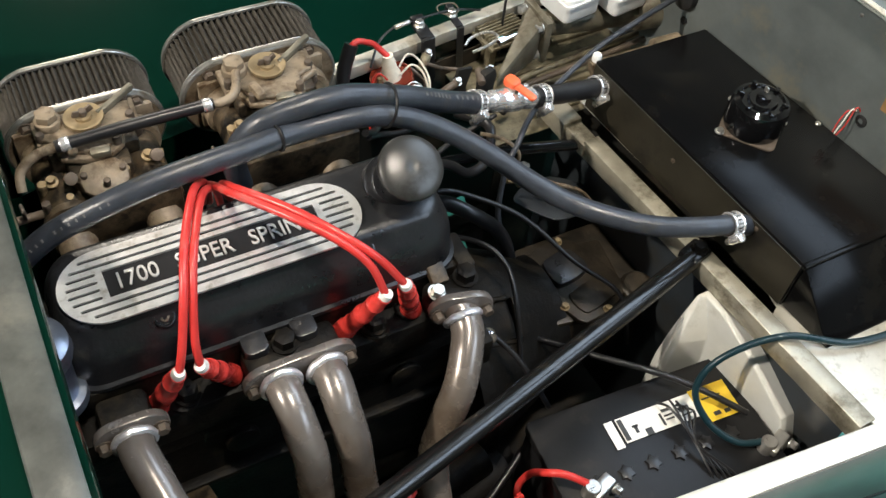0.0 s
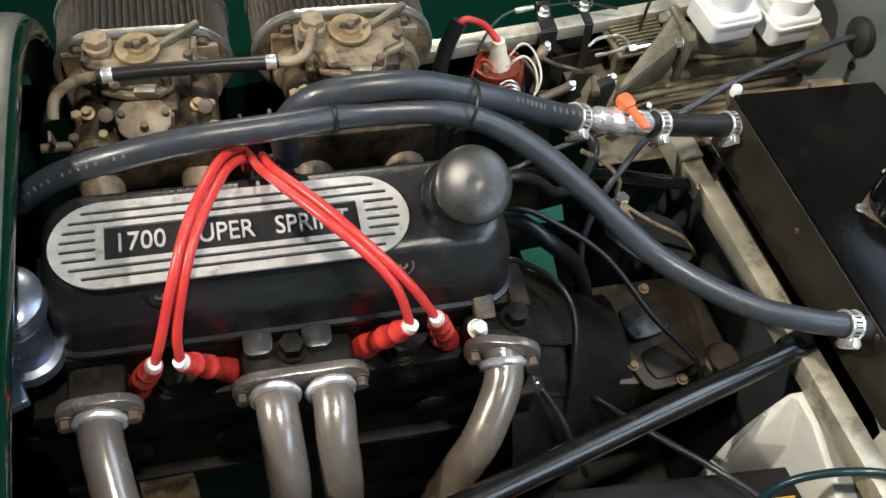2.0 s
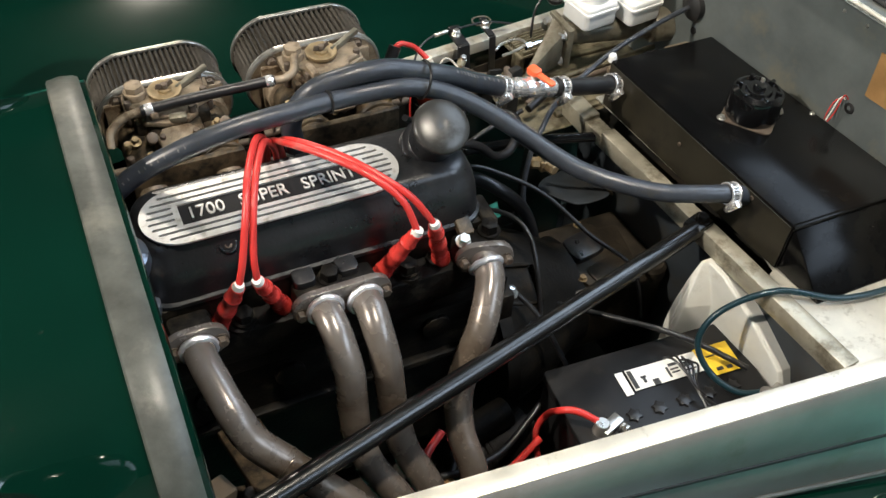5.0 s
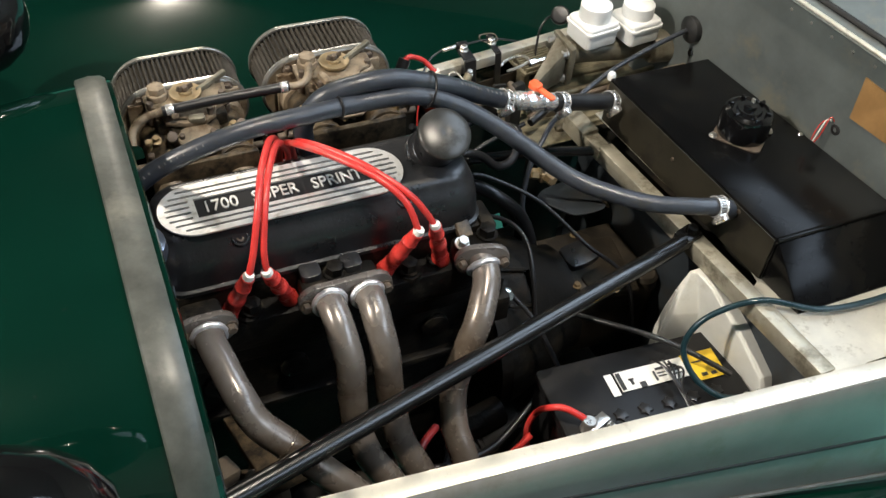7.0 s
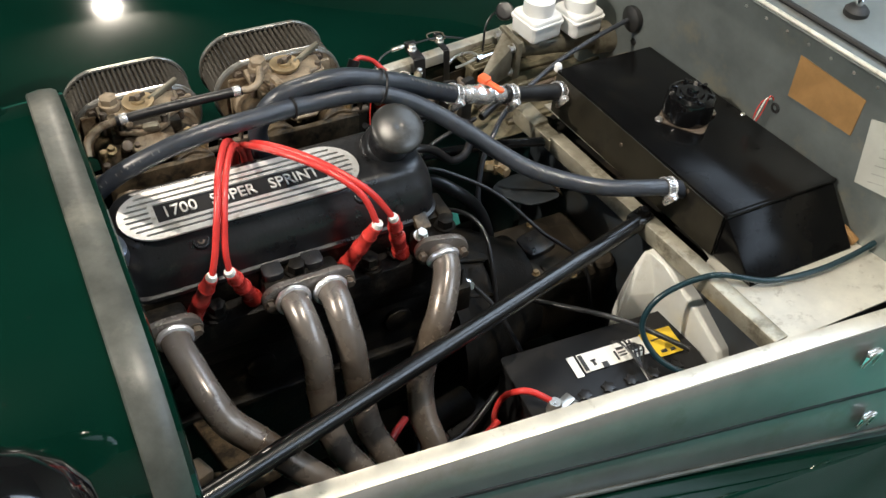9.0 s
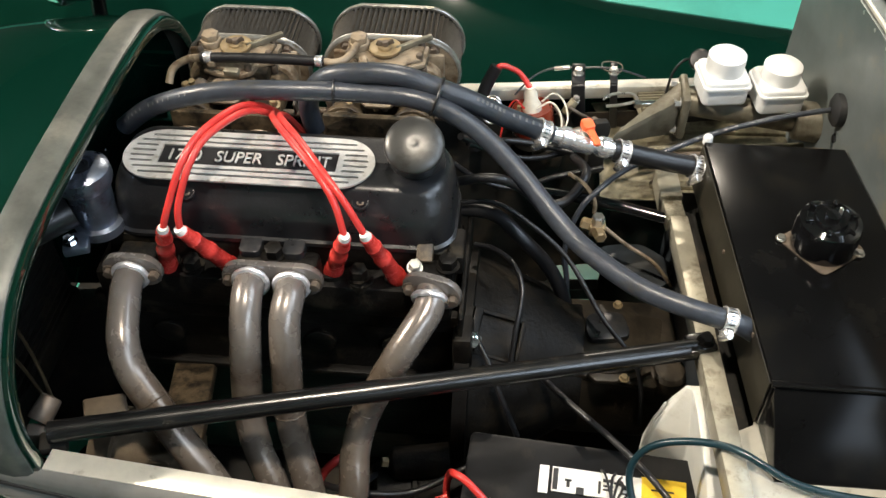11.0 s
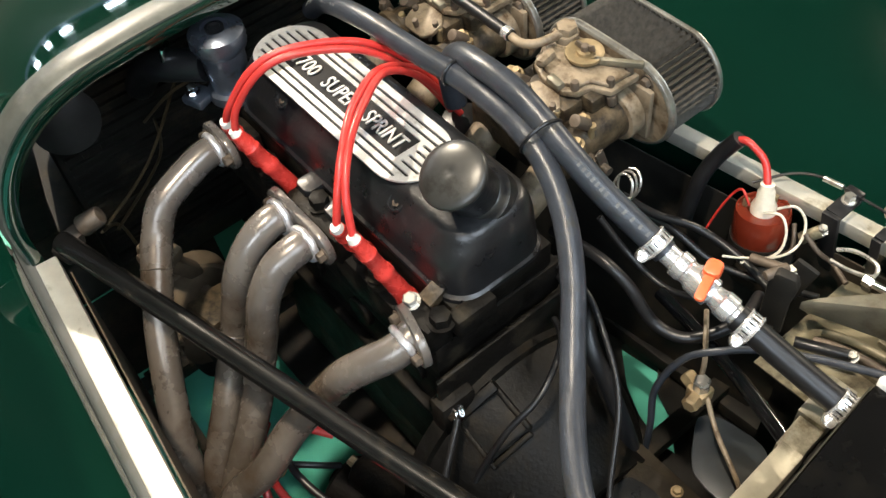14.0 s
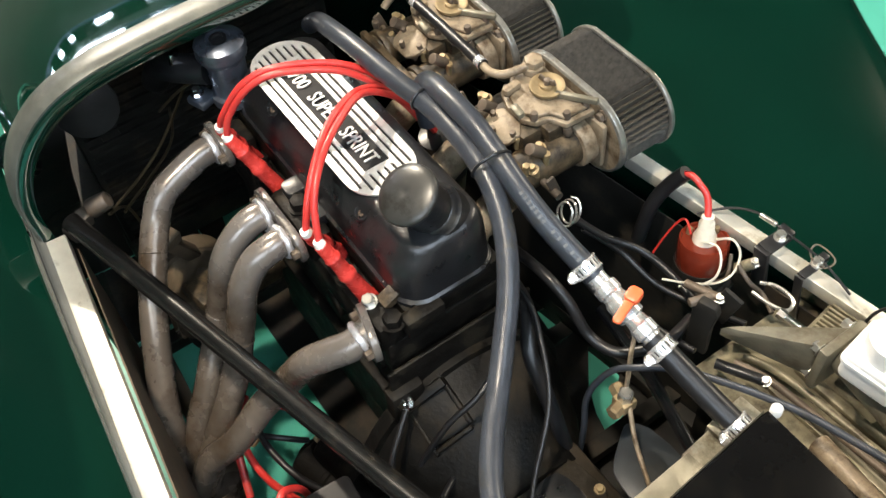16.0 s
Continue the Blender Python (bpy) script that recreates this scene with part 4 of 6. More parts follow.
# ---- coolant hoses ----
def clamp(at, way, r, name="hose_clip", turn=-60):
    """A worm-drive clip round a hose."""
    c = thing(name, at, "bright worm-drive hose clip", "hose clip", "hose clips")
    m = aim(at, Vector(at) + Vector(way))
    part("band", lathe(bmesh.new(), [(r, -0.0072), (r + 0.0022, -0.0072), (r + 0.0026, -0.0058), (r + 0.0014, -0.005), (r + 0.0014, 0.005), (r + 0.0026, 0.0058), (r + 0.0022, 0.0072), (r, 0.0072)], m, 30, False), CLIP, c)
    s = m @ pose(0, 0, 0, 0, 0, turn)
    housing = block(bmesh.new(), (0, -r - 0.0035, 0), (0.015, 0.007, 0.0125), 0.0022)
    bmesh.ops.transform(housing, matrix=s, verts=housing.verts)
    rod(housing, s @ Vector((-0.0105, -r - 0.005, 0)), s @ Vector((0.0095, -r - 0.005, 0)), 0.0052, seg=16, bevel=0.001)
    part("worm_screw", housing, CLIP, c)
    bm = rod(bmesh.new(), s @ Vector((0.0095, -r - 0.005, 0)), s @ Vector((0.0145, -r - 0.005, 0)), 0.0042, seg=6)
    part("screw_head", bm, ZINC, c)
    for k in range(9):
        an = radians(20 * k + 10)
        bm = block(bmesh.new(), (0, 0, 0), (0.0006, 0.0012, 0.007), 0)
        bmesh.ops.transform(bm, matrix=m @ pose((r + 0.0014) * math.cos(an), (r + 0.0014) * math.sin(an), 0, 0, 0, math.degrees(an)), verts=bm.verts)
        part("slot", bm, SLOT, c)
    return c


def tie(at, way, r):
    c = solid("cable_tie", tube(bmesh.new(), [aim(at, Vector(at) + Vector(way)) @ Vector((r * 1.0 * math.cos(t * math.pi / 8), r * math.sin(t * math.pi / 8), 0)) for t in range(16)], 0.0018, 6, 2, True), BLACK, at, "black plastic cable tie round the hoses", "cable tie", "cable ties")
    return c


LONG = [(-0.217, 0.067, 0.743), (-0.1745, 0.062, 0.7785), (-0.1175, 0.053, 0.807), (-0.058, 0.052, 0.82), (0.013, 0.058, 0.8195), (0.078, 0.0695, 0.8125), (0.149, 0.066, 0.811), (0.2, 0.059, 0.7955), (0.243, 0.042, 0.773), (0.282, 0.0155, 0.748), (0.316, -0.016, 0.7255), (0.351, -0.05, 0.708), (0.3905, -0.087, 0.7025), (0.432, -0.117, 0.7), (0.482, -0.138, 0.699), (0.523, -0.146, 0.693), (0.541, -0.147, 0.6845), (0.559, -0.148, 0.6715)]
long_hose = thing("heater_hose", (0.1, 0.06, 0.8), "long blue-black rubber heater hose over the engine", "hose", "heater hoses")
part("tube", tube(bmesh.new(), LONG, 0.0118, 20, 10), RUBBER, long_hose)


def print_bars(points, first, count, r, up, gap, size):
    """A row of plain bars on the skin of a hose."""
    bm = bmesh.new()
    line = glide(points, 24)
    for k in range(count):
        if k % gap == gap - 1:
            continue
        m = aim(line[first + 3 * k], line[first + 1 + 3 * k])
        out = m.inverted().to_3x3() @ Vector(up)
        out.z = 0
        out.normalize()
        bar = block(bmesh.new(), (0, 0, 0), size, 0)
        turn = Matrix((out, Vector((0, 0, 1)).cross(out), (0, 0, 1))).transposed().to_4x4()
        bmesh.ops.transform(bar, matrix=m @ Matrix.Translation(out * (r - 0.0001)) @ turn, verts=bar.verts)
        merge(bm, bar)
    return bm


SHORT = [(0.02, 0.0945, 0.732), (0.017, 0.0925, 0.778), (0.042, 0.087, 0.8175), (0.0865, 0.082, 0.8315), (0.131, 0.081, 0.8315), (0.17, 0.081, 0.8195), (0.2185, 0.08, 0.8), (0.26, 0.086, 0.7745), (0.317, 0.1, 0.74)]
hose = thing("heater_hose", (0.15, 0.08, 0.82), "short blue-black rubber heater hose with faded white print", "hose", "heater hoses")
part("tube", tube(bmesh.new(), SHORT, 0.0128, 20, 10), RUBBER, hose)
part("faded_print", print_bars(LONG, 10, 14, 0.0118, (-0.1, -0.7, 0.7), 6, (0.0006, 0.0034, 0.0018)), PRINT, long_hose, "faded pale print as plain bars")
part("faded_print", print_bars(SHORT, 146, 14, 0.0128, (0.15, -0.45, 0.9), 8, (0.0006, 0.005, 0.003)), PRINT, hose, "faded pale print as plain bars")
STUB = [(0.398, 0.11, 0.712), (0.433, 0.115, 0.7), (0.473, 0.12, 0.688), (0.533, 0.128, 0.671)]
solid("heater_hose", tube(bmesh.new(), STUB, 0.0128, 20, 8), BLACK, (0.46, 0.116, 0.7), "stub of black rubber hose to the heater box", "hose", "heater hoses")
clamp((0.307, 0.0975, 0.746), (0.3, 0.05, -0.17), 0.0135)
clamp((0.411, 0.112, 0.7075), (0.3, 0.05, -0.1), 0.0135)
clamp((0.51, 0.125, 0.678), (0.3, 0.05, -0.1), 0.0135)
clamp((0.519, -0.1455, 0.694), (0.3, -0.02, -0.06), 0.0128)
tie((0.179, 0.0725, 0.81), (1, -0.1, -0.35), 0.023)
tie((0.056, 0.066, 0.815), (1, 0.15, -0.1), 0.0128)

valve = thing("heater_valve", (0.36, 0.1, 0.735), "metal heater tap with an orange plastic lever", "valve")
m = aim((0.318, 0.1, 0.741), (0.404, 0.111, 0.71))
part("valve_body", lathe(bmesh.new(), [(0.0105, 0), (0.0105, 0.012), (0.0138, 0.014), (0.0138, 0.024), (0.0122, 0.026), (0.0122, 0.03), (0.0148, 0.034), (0.0148, 0.056), (0.0105, 0.058), (0.0118, 0.066), (0.0135, 0.068), (0.0135, 0.08), (0.0105, 0.082), (0.0105, 0.094)], m, 24), CLIP, valve)
pv = Vector((0.363, 0.106, 0.745))
bm = bmesh.new()
rod(bm, pv - Vector((0, 0, 0.015)), pv, 0.007, seg=16)
part("spindle", bm, ZINC, valve)
bm = bmesh.new()
m = pose(0.3675, 0.1005, 0.744, 0, 4, -70)
prism(bm, rounded(0.006, 0, 0.019, 0.005, 0.004), 0.0, 0.005, m, 0.002)
prism(bm, rounded(-0.012, 0, 0.0095, 0.008, 0.0055), -0.003, 0.008, m, 0.003)
part("lever", bm, ORANGE, valve, "orange lever")


# ---- carburettors and filters ----
def carburettor(at):
    """Built with its top cover's wing nut at the given place."""
    x0, y0, z0 = at
    w = lambda x, y, z: (x0 + x, y0 + y, z0 + z)  # noqa: E731
    c = thing("carburettor", w(0, -0.02, -0.1), "stained alloy twin-choke side-draught carburettor", "carburettor", "twin carburettors")
    for s in (-1, 1):
        bm = rod(bmesh.new(), w(0.045 * s, -0.1, -0.058), w(0.045 * s, 0.032, -0.058), 0.0245, seg=28, bevel=0.002)
        barrel = part("choke_barrel", bm, GRIME, c)
        part("collar", rod(bmesh.new(), w(0.045 * s, 0.0, -0.058), w(0.045 * s, 0.02, -0.058), 0.031, seg=28, bevel=0.003), CARB, barrel)
        part("collar", rod(bmesh.new(), w(0.045 * s, -0.09, -0.058), w(0.045 * s, -0.08, -0.058), 0.029, seg=28, bevel=0.002), GRIME, barrel)
        part("barrel_screw", rod(bmesh.new(), w(0.05 * s, -0.008, -0.032), w(0.05 * s, -0.01, -0.018), 0.0055, seg=14, bevel=0.001), RUST, barrel)
    bm = block(bmesh.new(), w(0, -0.03, -0.045), (0.066, 0.062, 0.05), 0.006)
    block(bm, w(0, -0.025, -0.08), (0.086, 0.07, 0.03), 0.008)
    block(bm, w(0, -0.006, -0.026), (0.094, 0.056, 0.02), 0.005)
    part("body", bm, GRIME, c)
    pump = [(-0.024, -0.012), (-0.016, -0.02), (0.014, -0.02), (0.024, -0.01), (0.026, 0.008), (0.014, 0.018), (-0.018, 0.018), (-0.027, 0.006)]
    bm = prism(bmesh.new(), pump, 0.0, 0.007, pose(x0 + 0.0, y0 - 0.064, z0 - 0.028, 22, 0, 0), 0.0025)
    cover = part("pump_cover", bm, CARB, c, "flat cast pump cover")
    for a, b in ((-0.02, 0.002), (0.02, 0.0), (0.0, -0.014)):
        part("cover_screw", rod(bmesh.new(), w(a, -0.064 + b, -0.024), w(a, -0.066 + b, -0.015), 0.0036, seg=12, bevel=0.0006), RUST, cover)
    part("alloy_plug", block(bmesh.new(), w(0.004, -0.046, -0.008), (0.022, 0.011, 0.012), 0.004, (10, 0, -6)), ALLOY, c, "grey alloy plug")
    for a in (-0.052, 0.05):
        for k in range(2):
            part("brass_jet", lathe(bmesh.new(), [(0.0058, -0.02), (0.0058, -0.006), (0.0072, -0.005), (0.0072, -0.001), (0.0045, 0.0), (0.004, 0.006)], pose(x0 + a + 0.013 * k, y0 - 0.05 - 0.02 * k, z0 - 0.026 - 0.012 * k, 18, 0, 0), 14), BRASS, c)
    part("filter_flange", block(bmesh.new(), w(0, 0.026, -0.055), (0.152, 0.008, 0.066), 0.003), CARB, c)
    part("manifold_flange", block(bmesh.new(), w(0, -0.098, -0.058), (0.14, 0.01, 0.05), 0.003), GRIME, c)
    outline = [(-0.054, 0.026), (-0.054, -0.012), (-0.042, -0.022), (-0.036, -0.04), (-0.012, -0.05), (0.016, -0.05), (0.03, -0.04), (0.034, -0.024), (0.054, -0.014), (0.056, 0.026)]
    bm = prism(bmesh.new(), outline, -0.017, -0.009, Matrix.Translation(at), 0.002)
    prism(bm, [(a * 0.9, b * 0.86 - 0.001) for a, b in outline], -0.009, -0.003, Matrix.Translation(at), 0.0035)
    block(bm, w(-0.024, -0.034, 0.001), (0.012, 0.026, 0.012), 0.005, (0, 0, 10))
    rod(bm, w(-0.036, 0.008, -0.006), w(-0.036, 0.008, 0.006), 0.014, seg=20, bevel=0.002)
    part("cable_arm", block(bmesh.new(), w(0.037, 0.014, 0.003), (0.052, 0.007, 0.008), 0.002, (0, -6, 30)), ALLOY, c, "grey alloy cable arm")
    lid = part("top_cover", bm, CARB, c, "cast top cover with raised ribs")
    bm = lathe(bmesh.new(), [(0.014, -0.006), (0.0195, -0.001), (0.0212, 0.0022), (0.021, 0.0045), (0.0192, 0.0048), (0.015, 0.003), (0.009, 0.0026), (0.0085, 0.006), (0.002, 0.0065)], Matrix.Translation(at), 36)
    cap = part("jet_cover", bm, BRASS, c, "round dull gold jet cover with a wing nut")
    bm = bmesh.new()
    rod(bm, w(0, 0, 0.004), w(0, 0, 0.013), 0.0045, seg=12, bevel=0.001)
    for s in (-1, 1):
        block(bm, w(0.007 * s, 0.002 * s, 0.011), (0.009, 0.003, 0.008), 0.0015, (0, -20 * s, 16))
    part("wing_nut", bm, RUST, cap)
    bm = bmesh.new()
    rod(bm, w(-0.036, 0.008, 0.006), w(-0.036, 0.008, 0.015), 0.012, seg=6, bevel=0.001)
    part("fuel_union", bm, CARB, c)
    for x, y in ((-0.048, -0.006), (-0.03, -0.036), (0.024, -0.038), (0.046, -0.008), (0.046, 0.02)):
        bm = lathe(bmesh.new(), [(0.0048, -0.01), (0.0048, -0.002), (0.004, 0.0)], Matrix.Translation(w(x, y, 0.001)), 12)
        part("cover_screw", bm, RUST, lid)
    for k, (x, y, z, r, h) in enumerate(((-0.022, -0.062, -0.03, 0.006, 0.012), (0.022, -0.062, -0.03, 0.006, 0.012), (-0.006, -0.066, -0.035, 0.005, 0.014), (0.006, -0.066, -0.035, 0.005, 0.014), (0.062, -0.05, -0.032, 0.0055, 0.012), (-0.062, -0.05, -0.032, 0.0055, 0.012), (-0.064, -0.08, -0.03, 0.005, 0.01), (0.064, -0.08, -0.03, 0.005, 0.01))):
        bm = bmesh.new()
        rod(bm, w(x, y, z - h), w(x, y, z), r * 0.7, seg=12)
        rod(bm, w(x, y, z), w(x, y, z + 0.006), r, seg=6, bevel=0.0006)
        part("jet_screw", bm, BRASS if k % 3 else RUST, c)
    for s in (-1, 1):
        part("throttle_shaft", rod(bmesh.new(), w(0.07 * s, -0.06, -0.06), w(0.1 * s, -0.06, -0.06), 0.005, seg=12), RUST, c)
        part("throttle_lever", block(bmesh.new(), w(0.088 * s, -0.06, -0.052), (0.004, 0.012, 0.034), 0.002, (20, 0, 0)), RUST, c)
        part("idle_adjuster", rod(bmesh.new(), w(0.045 * s + 0.012, -0.052, -0.028), w(0.045 * s + 0.012, -0.07, -0.01), 0.007, seg=14, bevel=0.001), RUST, c)
    return c


def air_filter(cx, cz, y0, y1, half, r):
    f = thing("air_filter", (cx, y0, cz - r), "oval pleated air filter with chrome end rings", "air filter", "air filters")
    n = 66
    base = glide([(a, b, 0) for a, b in stadium(0, 0, half, r, 12)], 4, True)
    length = [0.0]
    for a, b in zip(base, base[1:] + base[:1]):
        length.append(length[-1] + (b - a).length)
    outline = []
    for k in range(2 * n):
        s = length[-1] * k / (2 * n)
        i = max(j for j in range(len(base)) if length[j] <= s)
        a, b = base[i], base[(i + 1) % len(base)]
        p = a.lerp(b, (s - length[i]) / max(1e-9, length[i + 1] - length[i]))
        t = (b - a).normalized()
        outline.append((p.x + t.y * (0 if k % 2 else -0.0075), p.y - t.x * (0 if k % 2 else -0.0075)))
    bm = bmesh.new()
    rows = []
    for j in range(2):
        y = y0 + 0.004 + (y1 - y0 - 0.008) * j
        rows.append([(cx + a, y, cz + b) for a, b in outline])
    loft(bm, rows, False, True)
    part("pleats", bm, MESH, f, "dark pleated gauze", smooth=0)
    for y, s in ((y0, 1), (y1, -1)):
        wide = 0.008 if s > 0 else 0.006
        bm = bmesh.new()
        loft(bm, [[(cx + p.x * (1 + g / half), y + s * d, cz + p.y * (1 + g / r)) for p in base] for g, d in ((-0.004, -0.001), (0.0, -0.0015), (0.0022, 0.0), (0.0026, 0.002), (0.0022, wide - 0.002), (0.003, wide - 0.001), (0.002, wide), (-0.001, wide))], False, True)
        part("end_ring", bm, RING, f, "dull plated end ring")
        bm = prism(bmesh.new(), [(p.x * 0.985, p.y * 0.97) for p in base], -0.0015, 0.0015, pose(cx, y, cz, 90, 0, 0))
        part("end_plate", bm, CARB if s > 0 else RING, f)
    for a in (-0.06, 0.06):
        part("plate_bolt", hexbolt(bmesh.new(), (cx + a, y0 - 0.003, cz + r - 0.012), (0, -1, 0), 0.011, 0.006), RUST, f)
    return f


carburettor((-0.108, 0.22, 0.763))
carburettor((0.0965, 0.213, 0.775))
air_filter(-0.107, 0.703, 0.254, 0.334, 0.087, 0.050)
air_filter(0.0975, 0.714, 0.249, 0.331, 0.094, 0.053)

# fuel hose between the carburettors
fuel = thing("fuel_hose", (-0.07, 0.19, 0.765), "black fuel hose with metal ferrules between the carburettors", "fuel hose")
part("hose", tube(bmesh.new(), [(-0.145, 0.183, 0.77), (-0.068, 0.18, 0.775), (0.022, 0.176, 0.778)], 0.0068, 14, 6), BLACK, fuel)
bm = bmesh.new()
tube(bm, [(0.018, 0.1762, 0.7778), (0.036, 0.176, 0.777), (0.051, 0.188, 0.778), (0.0625, 0.221, 0.783)], 0.0052, 12, 6)
part("union_pipe", bm, CARB, fuel)
bm = bmesh.new()
tube(bm, [(-0.14, 0.183, 0.7703), (-0.165, 0.184, 0.765), (-0.185, 0.178, 0.753), (-0.19, 0.165, 0.738)], 0.0052, 12, 6)
part("union_pipe", bm, CARB, fuel)
for a, b in (((0.01, 0.1765, 0.7773), (0.02, 0.1761, 0.7779)), ((-0.14, 0.1828, 0.7703), (-0.13, 0.1824, 0.7711))):
    part("ferrule", rod(bmesh.new(), a, b, 0.0078, seg=16, bevel=0.001), CLIP, fuel)


# ---- heater box ----
heater = thing("heater_box", (0.64, -0.04, 0.62), "black sheet-metal heater box with a round fan motor on the shelf", "heater")
FRONT = lambda y: 0.533 - 0.088 * y  # noqa: E731
bm = bmesh.new()
lo = [(FRONT(0.15), 0.15), (FRONT(-0.23), -0.23), (bulkhead(-0.23) - 0.006, -0.23), (bulkhead(0.15) - 0.006, 0.15)]
b = bmesh.new()
loft(b, [[(x, y, 0.6215) for x, y in lo], [(x, y, 0.7) for x, y in lo]], True, True)
bmesh.ops.recalc_face_normals(b, faces=b.faces)
soften(b, 0.002)
merge(bm, b)
part("casing", bm, HEATER, heater, "semi-gloss black casing")
# Thin extra plate: dust, plus the light on this face painted as olive.
bm = loft(bmesh.new(), [[(FRONT(y) - 0.001, y, 0.624), (FRONT(y) - 0.001, y, 0.697)] for y in (0.147, -0.228)])
part("front_plate", thicken(bm, 0.0015), LIT_DUSTY, heater, "dusty front face of the heater, its lit olive tone put into the colour")
bm = bmesh.new()
b = bmesh.new()
ya, yb = -0.2305, -0.301
loft(b, [[(FRONT(ya) + 0.002, ya, 0.696), (FRONT(yb) + 0.002, yb, 0.628), (bulkhead(yb) - 0.02, yb, 0.628), (bulkhead(ya) - 0.01, ya, 0.696)], [(FRONT(ya) + 0.002, ya, 0.6225), (FRONT(yb) + 0.002, yb, 0.6225), (bulkhead(yb) - 0.02, yb, 0.6225), (bulkhead(ya) - 0.01, ya, 0.6225)]], True, True)
bmesh.ops.recalc_face_normals(b, faces=b.faces)
soften(b, 0.0012)
merge(bm, b)
part("outlet_duct", bm, HEATER, heater, "sloping black outlet duct")
bm = bmesh.new()
beam(bm, (FRONT(-0.229) - 0.001, -0.2305, 0.702), (bulkhead(-0.229) - 0.008, -0.2305, 0.702), 0.006, 0.008, 0.001)
part("duct_lip", bm, HEATER, heater)
motor = Matrix.Translation((0.637, -0.028, -0.004))
bm = lathe(bmesh.new(), [(0.036, 0.707), (0.037, 0.712), (0.0365, 0.738), (0.0345, 0.745), (0.028, 0.749), (0.026, 0.746), (0.019, 0.746), (0.017, 0.75), (0.009, 0.75), (0.008, 0.755), (0.001, 0.756)], motor, 40)
fan = part("fan_motor", bm, GLOSS, heater, "gloss black fan motor")
for k in range(6):
    an = radians(60 * k + 12)
    part("motor_lug", block(bmesh.new(), (0.637 + 0.027 * math.cos(an), -0.028 + 0.027 * math.sin(an), 0.745), (0.009, 0.005, 0.005), 0.001, (0, 0, 60 * k + 12)), GLOSS, fan)
part("motor_tag", block(bmesh.new(), (0.647, -0.02, 0.747), (0.003, 0.006, 0.014), 0.001), ZINC, fan)
bm = prism(bmesh.new(), rounded(0, 0, 0.036, 0.036, 0.01), 0.7042, 0.7066, pose(0.637, -0.028, -0.004, 0, 0, 38), 0.0006)
part("motor_gasket", bm, RUST, heater, "square motor flange")
for x, y in ((0.591, -0.022), (0.677, -0.04), (0.643, 0.018)):
    part("flange_screw", hexbolt(bmesh.new(), (x, y, 0.7022), (0, 0, 1), 0.008, 0.004), ZINC, heater)
part("corner_bolt", lathe(bmesh.new(), [(0.0062, 0.7), (0.0062, 0.709), (0.0045, 0.7115), (0.001, 0.712)], Matrix.Translation((0.525, 0.156, -0.006)), 20), WHITE, heater, "white nylon corner bolt")
part("rivet", lathe(bmesh.new(), [(0.004, 0.704), (0.003, 0.7055), (0.001, 0.706)], Matrix.Translation((0.722, -0.058, -0.004)), 14), ZINC, heater)
for y, z in ((0.14, 0.664), (-0.02, 0.672), (-0.16, 0.69)):
    part("front_screw", hexbolt(bmesh.new(), (FRONT(y) - 0.0005, y, z), (-1, 0, 0), 0.006, 0.003, False), RUST, heater)
bm = bmesh.new()
for y, z in ((0.124, 0.678),):
    rod(bm, (FRONT(y) - 0.01, y, z), (FRONT(y) + 0.01, y, z), 0.0105, seg=20)
part("hose_stub", bm, ZINC, heater)
for k in range(3):
    bm = tube(bmesh.new(), [(0.742, -0.088 - 0.004 * k, 0.735), (0.728, -0.083 - 0.004 * k, 0.742 + 0.006 * k), (0.718, -0.084 - 0.005 * k, 0.73), (0.714, -0.086 - 0.003 * k, 0.714)], 0.0009, 6)
    solid("wire", bm, (RED, PAPER, CLEAR_RED)[k], (0.73, -0.088, 0.73), "thin coloured wire from the bulkhead to the heater", "wire", "heater wires")
bm = lathe(bmesh.new(), [(0.008, 0), (0.008, 0.003), (0.004, 0.004), (0.004, 0.0)], aim((bulkhead(-0.1) - 0.001, -0.1, 0.737), (bulkhead(-0.1) - 1, -0.1, 0.737)), 18)
solid("grommet", bm, SEAL, (0.73, -0.1, 0.737), "black rubber grommet in the bulkhead", "grommet")


# ---- brace, battery, washer tank ----
brace = thing("brace_bar", (-0.19, -0.322, 0.6), "gloss black tubular brace across the engine bay", "brace")
part("tube", tube(bmesh.new(), [(-0.2, -0.3165, 0.6385), (0.155, -0.2228, 0.6295), (0.51, -0.127, 0.6205)], 0.0126, 32, 2), BRACE, brace)
part("end_lug", block(bmesh.new(), (0.503, -0.127, 0.6255), (0.034, 0.028, 0.014), 0.004, (0, 0, 17)), BRACE, brace)
part("end_lug", block(bmesh.new(), (-0.2, -0.317, 0.62), (0.03, 0.024, 0.014), 0.004, (0, 0, 17)), DARK, brace)
part("end_bolt", hexbolt(bmesh.new(), (0.508, -0.127, 0.632), (0, 0, 1), 0.014, 0.009), IRON, brace)

